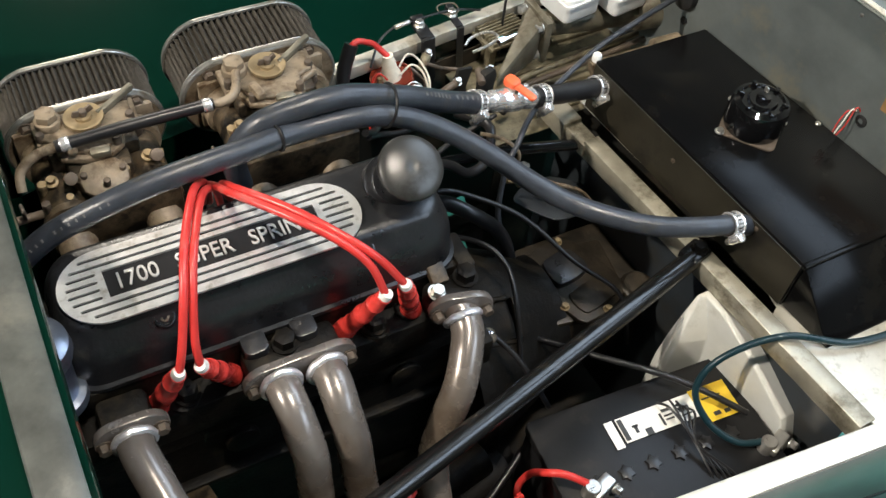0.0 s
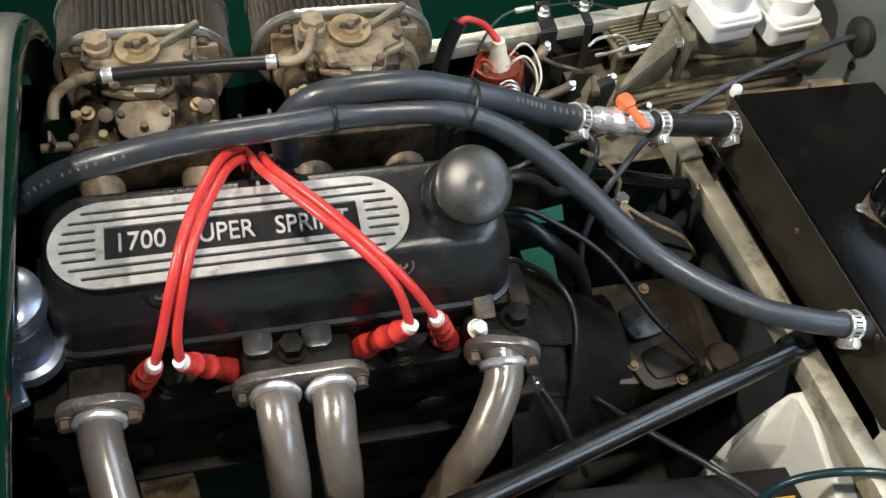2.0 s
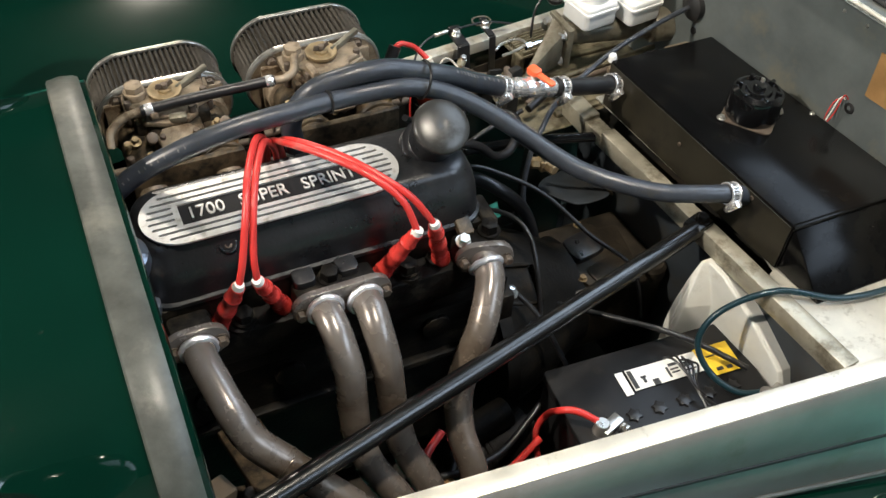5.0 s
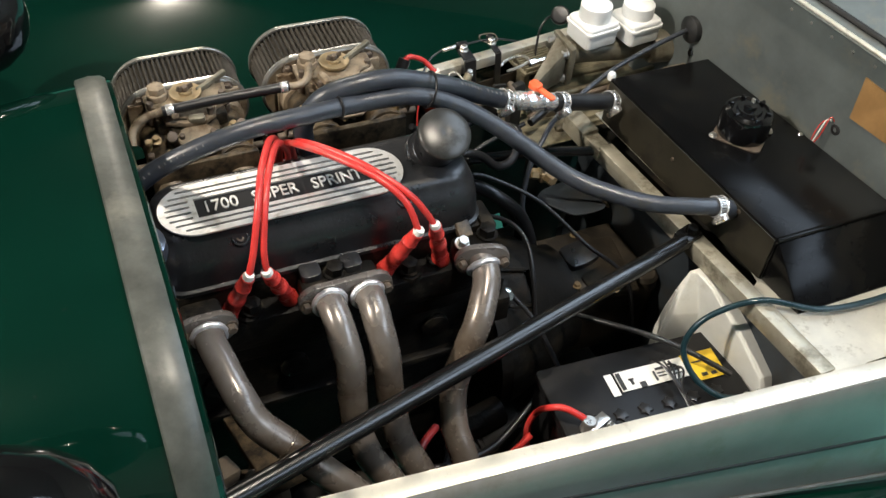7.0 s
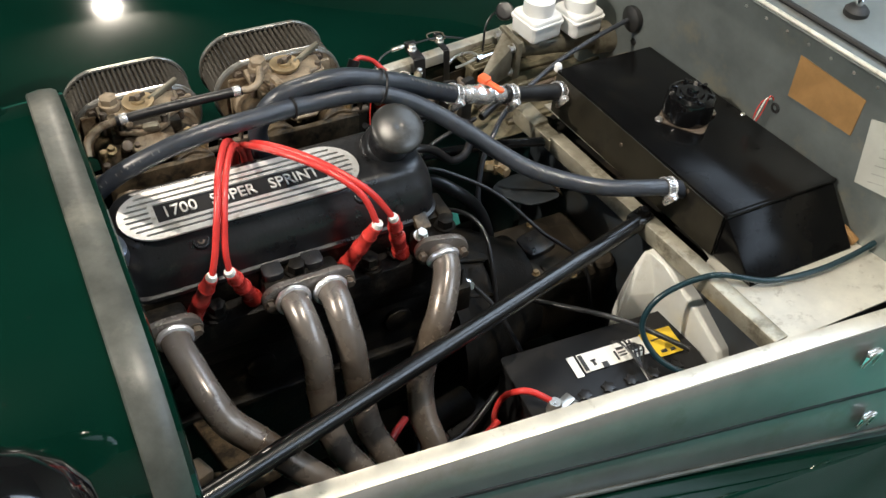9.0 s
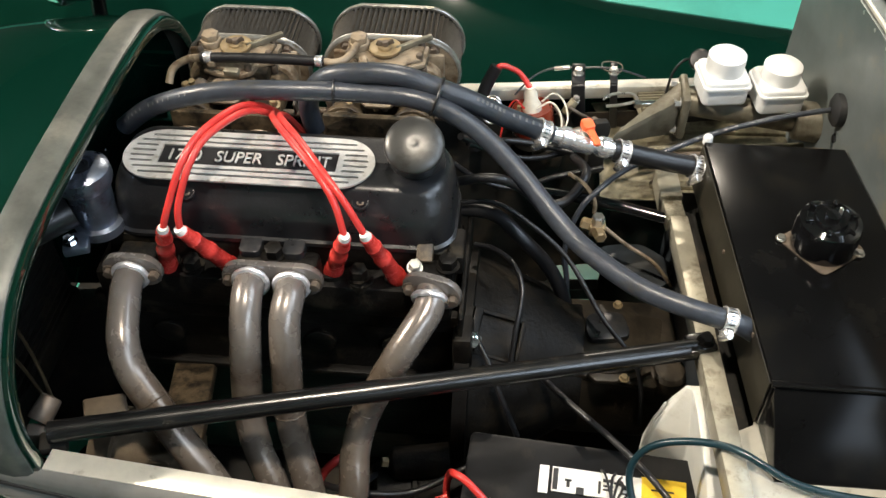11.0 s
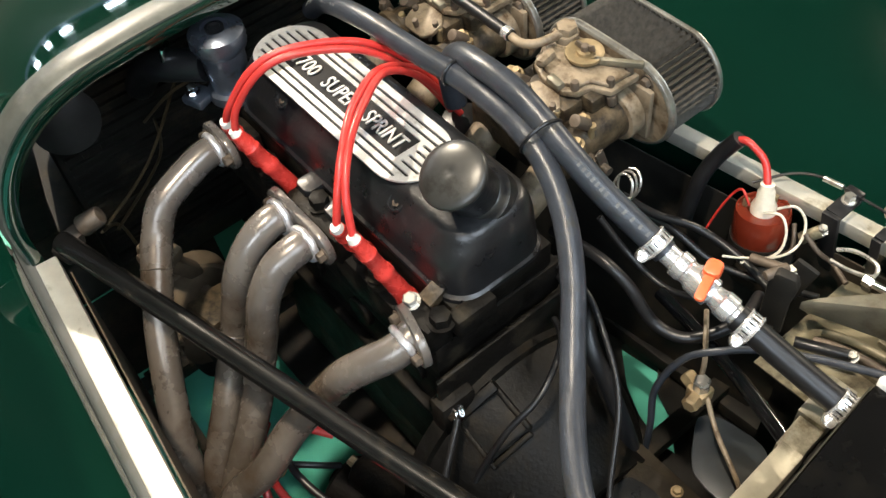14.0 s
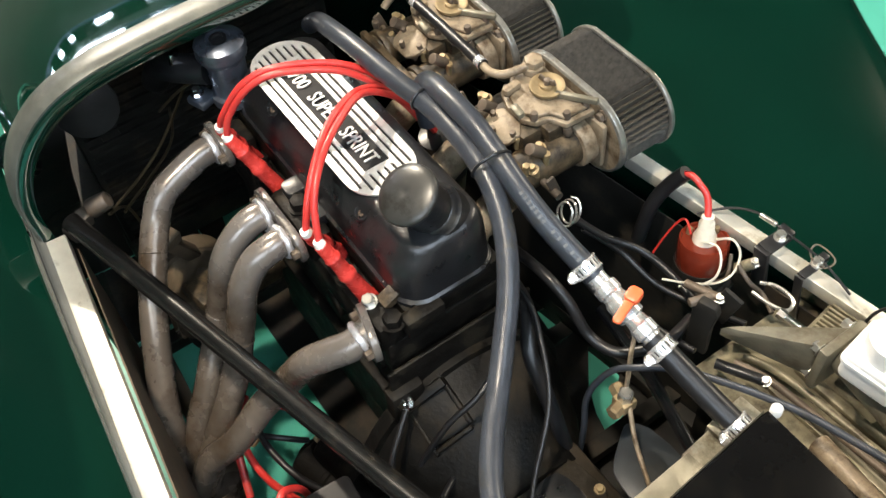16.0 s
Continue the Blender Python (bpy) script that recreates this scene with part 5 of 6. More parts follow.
batt = thing("battery", (0.365, -0.29, 0.31), "black car battery with a white and yellow label", "battery")
bt = pose(0.374, -0.289, 0, 0, 0, -4)
bm = bmesh.new()
prism(bm, rounded(0, 0, 0.135, 0.083, 0.008), 0.31, 0.5, bt, 0.003)
prism(bm, rounded(0, 0.0, 0.137, 0.085, 0.008), 0.5, 0.514, bt, 0.003)
part("case", bm, BATTERY, batt)
for k in range(6):
    star = [(bt @ Vector((-0.09 + 0.036 * k + (0.011 if q % 2 else 0.007) * math.cos(q * 0.5236), -0.014 + (0.011 if q % 2 else 0.007) * math.sin(q * 0.5236), 0))).to_2d() for q in range(12)]
    bm = prism(bmesh.new(), star, 0.5135, 0.5175, None, 0.0008)
    part("cell_cap", bm, BLACK, batt)
flat = lambda x0, x1, y0, y1, z: prism(bmesh.new(), [(x0, y0), (x1, y0), (x1, y1), (x0, y1)], z, z + 0.0008, bt)  # noqa: E731
lab = part("label", flat(-0.035, 0.068, 0.018, 0.05, 0.5155), PAPER, batt, "white label with black symbols")
part("label_end", flat(-0.05, -0.039, 0.014, 0.05, 0.5155), PAPER, batt, "white label end")
part("yellow_label", flat(0.068, 0.119, 0.006, 0.052, 0.5157), YELLOW, batt, "yellow warning label")
part("black_strip", flat(-0.034, -0.028, 0.02, 0.048, 0.5164), INK, lab)
for x, y, w, h in ((-0.016, 0.03, 0.004, 0.01), (-0.016, 0.034, 0.008, 0.003), (-0.002, 0.022, 0.009, 0.009), (0.02, 0.03, 0.003, 0.016), (0.03, 0.04, 0.012, 0.004), (0.03, 0.033, 0.012, 0.002), (0.03, 0.028, 0.012, 0.002), (0.052, 0.034, 0.014, 0.006), (0.052, 0.026, 0.014, 0.002)):
    part("symbol", flat(x - w / 2, x + w / 2, y - h / 2, y + h / 2, 0.5164), INK, lab)
for x, y, w, h in ((0.088, 0.014, 0.009, 0.005), (0.102, 0.013, 0.008, 0.005), (0.092, 0.036, 0.026, 0.002)):
    part("symbol", flat(x - w / 2, x + w / 2, y - h / 2, y + h / 2, 0.5166), INK, batt)
for x, y, mt, nm in ((-0.105, -0.02, RED, "positive_terminal"), (0.118, -0.045, ZINC, "negative_terminal")):
    p = bt @ Vector((x, y, 0.514))
    bm = lathe(bmesh.new(), [(0.0105, 0), (0.0095, 0.016), (0.008, 0.018)], Matrix.Translation(p), 20)
    block(bm, (p.x + 0.012, p.y - 0.002, p.z + 0.008), (0.034, 0.016, 0.01), 0.002, (0, 0, 20))
    hexbolt(bm, (p.x + 0.025, p.y - 0.01, p.z + 0.01), (0.3, -1, 0.3), 0.009, 0.008)
    part(nm, bm, ZINC, batt)
bm = tube(bmesh.new(), [bt @ Vector(p) for p in ((-0.105, -0.015, 0.526), (-0.13, 0.0, 0.54), (-0.146, 0.012, 0.533), (-0.155, 0.03, 0.5), (-0.16, 0.035, 0.45), (-0.155, 0.02, 0.4))], 0.0045, 12)
solid("battery_cable", bm, RED, (0.24, -0.28, 0.51), "thick red battery cable on the battery terminal", "cable", "cables")
bm = tube(bmesh.new(), [(0.80, -0.318, 0.66), (0.75, -0.318, 0.641), (0.664, -0.321, 0.637), (0.583, -0.31, 0.638), (0.516, -0.273, 0.641), (0.452, -0.256, 0.612), (0.425, -0.262, 0.57), (0.432, -0.293, 0.538), (0.454, -0.325, 0.527), (0.486, -0.337, 0.524)], 0.0042, 12)
solid("earth_cable", bm, TEAL, (0.45, -0.28, 0.52), "dark teal battery earth cable looping over the battery", "cable", "cables")
bm = tube(bmesh.new(), [(0.31, -0.08, 0.5), (0.36, -0.155, 0.53), (0.41, -0.21, 0.54), (0.45, -0.25, 0.535), (0.49, -0.3, 0.527)], 0.004, 10)
solid("battery_cable", bm, BLACK, (0.4, -0.2, 0.53), "black cable running to the battery", "cable", "cables")
for k in range(5):
    a = Vector((0.398 + 0.006 * k, -0.262 - 0.004 * k, 0.522))
    bm = tube(bmesh.new(), [a + Vector((0.012 * math.sin(k), 0.02, 0.003)), a + Vector((0.004, 0.004, 0.014)), a + Vector((-0.006 * k + 0.01, -0.03, 0.008)), a + Vector((0.01, -0.075, -0.004)), a + Vector((0.012, -0.1, -0.02))], 0.0016, 6)
    solid("wire", bm, BLACK, a, "thin black wire lying on the battery", "wire", "battery wires")

tank = thing("washer_tank", (0.53, -0.25, 0.36), "milky white plastic washer tank under the cross rail", "tank")
b = bmesh.new()
SHAPE = [(0.37, 0.0, 0.0), (0.5, 0.0, 0.0), (0.54, 0.16, 0.1), (0.575, 0.5, 0.45), (0.6, 0.86, 0.8)]
TANK_FOOT = [(0.452, -0.172), (0.454, -0.192), (0.5, -0.204), (0.516, -0.345), (0.578, -0.345), (0.578, -0.172)]
loft(b, [[(x + (0.482 - x) * sx + 0.012 * sx, y + (-0.165 - y) * sy, z) for x, y in TANK_FOOT] for z, sx, sy in SHAPE], True, True)
bmesh.ops.recalc_face_normals(b, faces=b.faces)
soften(b, 0.014, 4, 12)
part("body", b, MILKY, tank)
part("seam_rib", tube(bmesh.new(), [(0.4525, -0.184, 0.372), (0.4525, -0.184, 0.49), (0.459, -0.18, 0.54), (0.469, -0.174, 0.572)], 0.002, 8), MILKY, tank)


# ---- ignition coil, brackets, throttle cable ----
coil = thing("ignition_coil", (0.295, 0.308, 0.53), "red-brown ignition coil with a cream tower", "ignition coil")
cz = aim((0.308, 0.29, 0.542), (0.294, 0.3, 0.642))
part("can", lathe(bmesh.new(), [(0.029, 0.03), (0.031, 0.034), (0.031, 0.081), (0.0298, 0.0855), (0.028, 0.0855), (0.0265, 0.082), (0.002, 0.082)], cz, 36), COIL, coil)
part("tower", lathe(bmesh.new(), [(0.0145, 0.081), (0.014, 0.09), (0.0105, 0.097), (0.0095, 0.11), (0.0078, 0.112), (0.0074, 0.12)], cz, 24), CREAM, coil, "cream plastic tower")
part("lead", tube(bmesh.new(), [cz @ Vector((0, 0, 0.118)), (0.277, 0.312, 0.674), (0.262, 0.312, 0.684), (0.248, 0.31, 0.689), (0.235, 0.307, 0.68)], 0.0042, 12), RED, coil, "red high-tension lead")
part("clamp_band", lathe(bmesh.new(), [(0.0312, 0.028), (0.033, 0.028), (0.033, 0.048), (0.0312, 0.048)], cz, 32, False), DARK, coil, "dark steel clamp band")
part("mount", block(bmesh.new(), (0.318, 0.29, 0.55), (0.05, 0.05, 0.04), 0.004, (0, 8, 10)), DARK, coil, "dark mounting block")
for s in (-1, 1):
    a = cz @ Vector((0.016 * s, -0.012, 0.087))
    part("terminal", block(bmesh.new(), a, (0.006, 0.006, 0.012), 0.001), BRASS, coil)
for line, m in (
    ([(0.31, 0.302, 0.634), (0.326, 0.311, 0.643), (0.342, 0.31, 0.632), (0.35, 0.293, 0.616), (0.344, 0.272, 0.608), (0.322, 0.247, 0.606), (0.3, 0.23, 0.604)], CREAM),
    ([(0.304, 0.286, 0.634), (0.322, 0.29, 0.643), (0.336, 0.285, 0.632), (0.341, 0.274, 0.614), (0.333, 0.258, 0.604), (0.318, 0.24, 0.6)], CREAM),
    ([(0.285, 0.286, 0.632), (0.272, 0.288, 0.645), (0.262, 0.286, 0.632), (0.254, 0.276, 0.602), (0.25, 0.262, 0.57)], CLEAR_RED),
):
    solid("wire", tube(bmesh.new(), line, 0.0015, 8), m, line[0], "thin wire curling from the ignition coil", "wire", "coil wires")
bm = tube(bmesh.new(), [(0.214, 0.275, 0.56), (0.218, 0.284, 0.62), (0.226, 0.298, 0.656), (0.242, 0.309, 0.688)], 0.0095, 10)
solid("lead_sleeve", bm, BLACK, (0.25, 0.32, 0.6), "black rubber sleeve on the coil lead", "sleeve")
for x, y, z, w, d in ((0.362, 0.352, 0.653, 0.02, 0.006), (0.414, 0.355, 0.655, 0.011, 0.003)):
    br = thing("cable_bracket", (x, y - 0.03, 0.57), "black steel throttle cable bracket on the rail", "bracket", "cable brackets")
    bm = block(bmesh.new(), (x, y - 0.012, z), (w, 0.036, 0.004), 0.001)
    block(bm, (x + 0.004, y - 0.03, z - 0.041), (w, d, 0.085), 0.001, (4, -6, 0))
    part("strip", bm, BLACK, br)
    part("bolt", hexbolt(bmesh.new(), (x, y - 0.004, z + 0.002), (0, 0, 1), 0.011, 0.008), ZINC, br)
    part("clamp_block", block(bmesh.new(), (x, y + 0.004, z + 0.006), (w, 0.01, 0.011), 0.002), BLACK, br)
part("wire_loop", tube(bmesh.new(), [(0.398, 0.356, 0.661), (0.398, 0.366, 0.664), (0.414, 0.368, 0.664), (0.426, 0.364, 0.662), (0.424, 0.35, 0.66), (0.408, 0.349, 0.66)], 0.0012, 8, 4, True), RUST, br, "bent wire loop on the bracket")
bm = tube(bmesh.new(), [(0.27, 0.308, 0.64), (0.295, 0.338, 0.652), (0.325, 0.353, 0.658), (0.366, 0.354, 0.661), (0.416, 0.354, 0.662), (0.462, 0.352, 0.65)], 0.0017, 8)
solid("throttle_cable", bm, BLACK, (0.34, 0.352, 0.67), "thin black throttle cable over the brackets", "cable", "cables")
solid("cable_end", rod(bmesh.new(), (0.326, 0.3525, 0.658), (0.349, 0.3535, 0.661), 0.0034, seg=12, bevel=0.0006), ZINC, (0.325, 0.351, 0.669), "metal throttle cable ferrule", "ferrule")

# ---- brake master cylinder, its bracket, pipes and column ----
brake = thing("brake_master_cylinder", (0.58, 0.28, 0.63), "brake master cylinder with twin white fluid reservoirs", "master cylinder")
for x, y, h in ((0.553, 0.272, 0.752), (0.626, 0.26, 0.748)):
    bm = prism(bmesh.new(), rounded(0, 0, 0.031, 0.031, 0.009), 0.688, 0.728, pose(x, y, 0, 0, 0, 8), 0.005, 3)
    prism(bm, rounded(0, 0, 0.0335, 0.0335, 0.009), 0.714, 0.7195, pose(x, y, 0, 0, 0, 8), 0.001)
    res = part("reservoir", bm, WHITE, brake, "white plastic reservoir")
    part("reservoir_cap", lathe(bmesh.new(), [(0.025, 0.724), (0.026, 0.73), (0.0255, h), (0.02, h + 0.004), (0.002, h + 0.005)], Matrix.Translation((x, y, 0)), 30), WHITE, res)
bm = bmesh.new()
rod(bm, (0.5, 0.278, 0.668), (0.66, 0.256, 0.662), 0.019, seg=26, bevel=0.003)
rod(bm, (0.66, 0.256, 0.662), (0.71, 0.25, 0.66), 0.028, seg=26, bevel=0.004)
for x, y in ((0.553, 0.271), (0.62, 0.261)):
    rod(bm, (x, y, 0.67), (x, y, 0.695), 0.012, seg=18)
part("cylinder", bm, ALLOY, brake, "cast alloy cylinder")
bm = bmesh.new()
b = bmesh.new()
loft(b, [[(0.408, 0.206, 0.656), (0.42, 0.222, 0.658), (0.42, 0.222, 0.642), (0.408, 0.206, 0.638)], [(0.5, 0.25, 0.69), (0.505, 0.296, 0.692), (0.505, 0.296, 0.635), (0.5, 0.25, 0.628)]], True, True)
bmesh.ops.recalc_face_normals(b, faces=b.faces)
soften(b, 0.004)
merge(bm, b)
block(bm, (0.507, 0.274, 0.66), (0.012, 0.064, 0.07), 0.004)
part("support_arm", bm, ALLOY, brake, "cast alloy support arm")
for y, z in ((0.252, 0.682), (0.297, 0.682), (0.252, 0.636)):
    part("bolt", hexbolt(bmesh.new(), (0.5, y, z), (-1, 0, 0), 0.011, 0.009), ZINC, brake)
for k, y in enumerate((0.232, 0.247)):
    bm = tube(bmesh.new(), [(0.43, y - 0.01, 0.592), (0.48, y, 0.602), (0.6, y + 0.008, 0.607), (0.725, y + 0.018, 0.612)], 0.0045, 10)
    solid("pipe", bm, FOOT if k else RUST, (0.5, y, 0.6), "thin metal pipe along the footwell top", "pipe", "pipes")
bm = lathe(bmesh.new(), [(0.022, -0.004), (0.022, 0.008), (0.016, 0.012), (0.006, 0.014)], aim((bulkhead(0.2) - 0.002, 0.2, 0.724), (bulkhead(0.2) - 1, 0.2, 0.724)), 24)
solid("grommet", bm, SEAL, (bulkhead(0.2), 0.2, 0.724), "large black rubber grommet in the bulkhead", "grommet")
bm = bmesh.new()
block(bm, (0.71, 0.17, 0.675), (0.012, 0.07, 0.05), 0.003, (0, 0, 8))
hexbolt(bm, (0.703, 0.19, 0.685), (-1, 0, 0), 0.011, 0.008)
solid("column_plate", bm, BLACK, (0.71, 0.17, 0.65), "black steel plate bolted to the bulkhead", "bracket")
bm = bmesh.new()
rod(bm, (0.56, 0.2, 0.63), (0.72, 0.17, 0.66), 0.012, seg=18)
rod(bm, (0.65, 0.183, 0.647), (0.69, 0.176, 0.654), 0.019, seg=18, bevel=0.003)
solid("steering_column", bm, CARB, (0.62, 0.19, 0.64), "steering column joint in front of the bulkhead", "column")
# linkage with black levers
pedal = thing("pedal_lever", (0.39, 0.2, 0.58), "black pedal lever with metal pivot pins", "lever")
bm = prism(bmesh.new(), [(-0.013, -0.05), (0.013, -0.05), (0.012, 0.0), (0.016, 0.03), (0.012, 0.042), (-0.008, 0.044), (-0.014, 0.03)], -0.006, 0.006, pose(0.388, 0.203, 0.64, 90, 0, 20), 0.003)
part("arm", bm, DARK, pedal)
part("pivot_pin", rod(bmesh.new(), (0.374, 0.19, 0.676), (0.382, 0.215, 0.676), 0.0052, seg=16, bevel=0.001), RUST, pedal)
part("side_plate", block(bmesh.new(), (0.378, 0.252, 0.618), (0.026, 0.006, 0.06), 0.002, (0, 15, 10)), DARK, pedal)
bm = bmesh.new()
rod(bm, (0.445, 0.261, 0.671), (0.486, 0.265, 0.672), 0.0042, seg=12)
rod(bm, (0.438, 0.26, 0.671), (0.447, 0.261, 0.671), 0.0062, seg=6)
solid("push_rod", bm, CHROME, (0.46, 0.262, 0.671), "bright steel push rod", "rod")
finned = thing("finned_plate", (0.46, 0.323, 0.6), "small stained finned alloy plate on the footwell top", "plate")
part("base", block(bmesh.new(), (0.49, 0.327, 0.618), (0.078, 0.05, 0.006), 0.002, (0, 0, 8)), FOOT, finned)
for k in range(8):
    part("fin", block(bmesh.new(), (0.49 + 0.0009 * (4 - k), 0.306 + 0.006 * k, 0.624), (0.07, 0.003, 0.009), 0.001, (0, 0, 8)), FOOT, finned)
for k in range(2):
    part("foot", block(bmesh.new(), (0.468 + 0.044 * k, 0.327, 0.594), (0.012, 0.03, 0.046), 0.002), FOOT, finned)

# brass union, rubber pipe, steering shaft, conduit
union = thing("brass_union", (0.381, 0.1, 0.585), "brass brake pipe union with hexagon nuts", "pipe union")
bm = bmesh.new()
block(bm, (0.392, 0.092, 0.588), (0.022, 0.02, 0.018), 0.003)
part("body", bm, BRASS, union)
for d in ((-1, 0.2, 0.2), (0.2, -1, 0.1), (0, 0, 1)):
    v = Vector(d).normalized()
    p = Vector((0.392, 0.092, 0.588)) + v * 0.008
    part("nut", lathe(bmesh.new(), [(0.009, 0), (0.009, 0.013), (0.007, 0.015)], aim(p, p + v), 6), BRASS if d[2] < 1 else ZINC, union)
bm = tube(bmesh.new(), [(0.395, 0.095, 0.594), (0.43, 0.075, 0.578), (0.47, 0.06, 0.56), (0.5, 0.055, 0.52)], 0.0028, 8)
solid("pipe", bm, CARB, (0.43, 0.08, 0.58), "thin metal brake pipe", "pipe", "pipes")
bm = tube(bmesh.new(), [(0.386, 0.098, 0.61), (0.384, 0.1, 0.632), (0.37, 0.115, 0.645), (0.35, 0.14, 0.64)], 0.0028, 8)
solid("pipe", bm, CARB, (0.38, 0.1, 0.62), "thin metal brake pipe", "pipe", "pipes")
bm = bmesh.new()
tube(bm, [(0.287, 0.147, 0.6), (0.39, 0.13, 0.602), (0.502, 0.1, 0.6)], 0.0078, 16, 4)
solid("rubber_pipe", bm, GLOSS, (0.43, 0.12, 0.6), "thick black rubber pipe", "pipe", "pipes")
bm = tube(bmesh.new(), [(0.362, 0.06, 0.42), (0.359, 0.067, 0.5), (0.351, 0.075, 0.559), (0.363, 0.09, 0.613), (0.3855, 0.1055, 0.641), (0.4325, 0.14, 0.66), (0.527, 0.172, 0.692), (0.603, 0.183, 0.715), (0.66, 0.193, 0.724), (bulkhead(0.2) - 0.01, 0.2, 0.724)], 0.0039, 10)
solid("conduit", bm, RUBBER, (0.36, 0.08, 0.64), "grey-black sheathed cable looping to the bulkhead grommet", "cable", "cables")
bm = tube(bmesh.new(), [(0.19, 0.08, 0.62), (0.25, 0.065, 0.63), (0.29, 0.038, 0.615), (0.33, 0.034, 0.565), (0.36, 0.04, 0.48), (0.375, 0.05, 0.36)], 0.0095, 14)
solid("bypass_hose", bm, BLACK, (0.26, 0.03, 0.62), "black rubber hose behind the engine", "hose", "hoses")
bm = tube(bmesh.new(), [(0.17, 0.1, 0.64), (0.24, 0.095, 0.665), (0.28, 0.1, 0.65), (0.315, 0.105, 0.615), (0.35, 0.12, 0.61), (0.375, 0.16, 0.625), (0.36, 0.22, 0.6)], 0.0065, 12)
solid("bypass_hose", bm, BLACK, (0.3, 0.11, 0.64), "black rubber hose behind the engine", "hose", "hoses")
bm = tube(bmesh.new(), [(0.2, 0.07, 0.64), (0.25, 0.065, 0.65), (0.29, 0.052, 0.637), (0.349, 0.019, 0.605), (0.399, -0.041, 0.56), (0.447, -0.09, 0.522), (0.46, -0.12, 0.44)], 0.0032, 10)
solid("cable", bm, BLACK, (0.36, -0.02, 0.58), "thin black cable crossing above the gearbox", "cable", "cables")
bm = tube(bmesh.new(), [(0.23, 0.045, 0.59), (0.257, 0.029, 0.6), (0.283, -0.006, 0.61), (0.295, -0.041, 0.6), (0.29, -0.08, 0.57), (0.283, -0.12, 0.5), (0.275, -0.135, 0.42)], 0.0034, 10)
solid("cable", bm, BLACK, (0.27, -0.08, 0.59), "thin black cable beside the bell housing", "cable", "cables")
bm = tube(bmesh.new(), [(0.245, -0.105, 0.572), (0.262, -0.13, 0.555), (0.275, -0.15, 0.53), (0.3, -0.17, 0.47)], 0.0036, 10)
solid("cable", bm, BLACK, (0.26, -0.12, 0.56), "thin black cable from the bright bolt", "cable", "cables")
sp = [Vector((0.243, 0.119, 0.752)) + Vector((0.012 * math.cos(t * 0.785), 0.006 * math.sin(t * 0.785) + 0.0007 * t, 0.014 * math.sin(t * 0.785))) for t in range(20)]
solid("return_spring", tube(bmesh.new(), sp, 0.0013, 6, 3), ZINC, (0.243, 0.119, 0.74), "small bright steel return spring", "spring")

# alternator, cross member, starter: low in the bay
alt = thing("alternator", (-0.18, -0.19, 0.4), "dirty brown finned alternator low beside the engine", "alternator")
am = aim((-0.235, -0.2, 0.425), (-0.115, -0.215, 0.425))
part("case", lathe(bmesh.new(), [(0.03, -0.01), (0.052, 0.0), (0.054, 0.03), (0.049, 0.032), (0.049, 0.08), (0.054, 0.082), (0.052, 0.115), (0.036, 0.125), (0.015, 0.128)], am, 32), DUST, alt)
for k in range(14):
    an = 2 * math.pi * k / 14
    bm = block(bmesh.new(), (0, 0, 0), (0.012, 0.004, 0.03), 0.001)
    bmesh.ops.transform(bm, matrix=am @ pose(0.052 * math.cos(an), 0.052 * math.sin(an), 0.1, 0, 0, math.degrees(an)), verts=bm.verts)
    part("fin", bm, DUST, alt)
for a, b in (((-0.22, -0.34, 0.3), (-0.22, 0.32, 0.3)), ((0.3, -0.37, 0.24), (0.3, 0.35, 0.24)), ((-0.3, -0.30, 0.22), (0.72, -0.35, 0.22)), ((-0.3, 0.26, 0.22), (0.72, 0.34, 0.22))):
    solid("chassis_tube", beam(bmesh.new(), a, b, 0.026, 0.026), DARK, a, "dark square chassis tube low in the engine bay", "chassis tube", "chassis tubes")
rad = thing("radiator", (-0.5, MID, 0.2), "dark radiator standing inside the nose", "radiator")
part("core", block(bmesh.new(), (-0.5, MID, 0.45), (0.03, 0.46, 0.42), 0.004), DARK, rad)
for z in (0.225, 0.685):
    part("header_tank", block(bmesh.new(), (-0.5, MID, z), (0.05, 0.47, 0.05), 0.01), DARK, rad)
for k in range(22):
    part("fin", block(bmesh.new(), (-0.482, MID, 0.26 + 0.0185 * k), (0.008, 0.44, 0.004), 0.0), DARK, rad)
# Added sheets, no real tray: they stand for the dark below the engine.
tray = thing("undertray", (0, MID, 0.178), "added dark filler sheets below the engine, with openings to the floor", "undertray")
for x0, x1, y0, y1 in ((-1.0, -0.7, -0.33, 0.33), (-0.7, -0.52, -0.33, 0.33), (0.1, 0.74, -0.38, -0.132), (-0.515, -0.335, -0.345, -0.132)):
    part("bay_filler", block(bmesh.new(), ((x0 + x1) / 2, (y0 + y1) / 2, 0.18), (x1 - x0 - 0.002, y1 - y0 - 0.002, 0.004), 0), DARK, tray)
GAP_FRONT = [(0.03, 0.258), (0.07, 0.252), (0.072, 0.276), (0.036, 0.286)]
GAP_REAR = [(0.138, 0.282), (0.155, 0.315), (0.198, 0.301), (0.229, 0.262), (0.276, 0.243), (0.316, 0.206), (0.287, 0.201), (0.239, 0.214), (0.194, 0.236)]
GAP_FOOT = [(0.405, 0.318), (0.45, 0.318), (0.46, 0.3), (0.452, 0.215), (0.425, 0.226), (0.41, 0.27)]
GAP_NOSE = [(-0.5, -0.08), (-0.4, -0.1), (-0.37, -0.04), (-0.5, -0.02)]
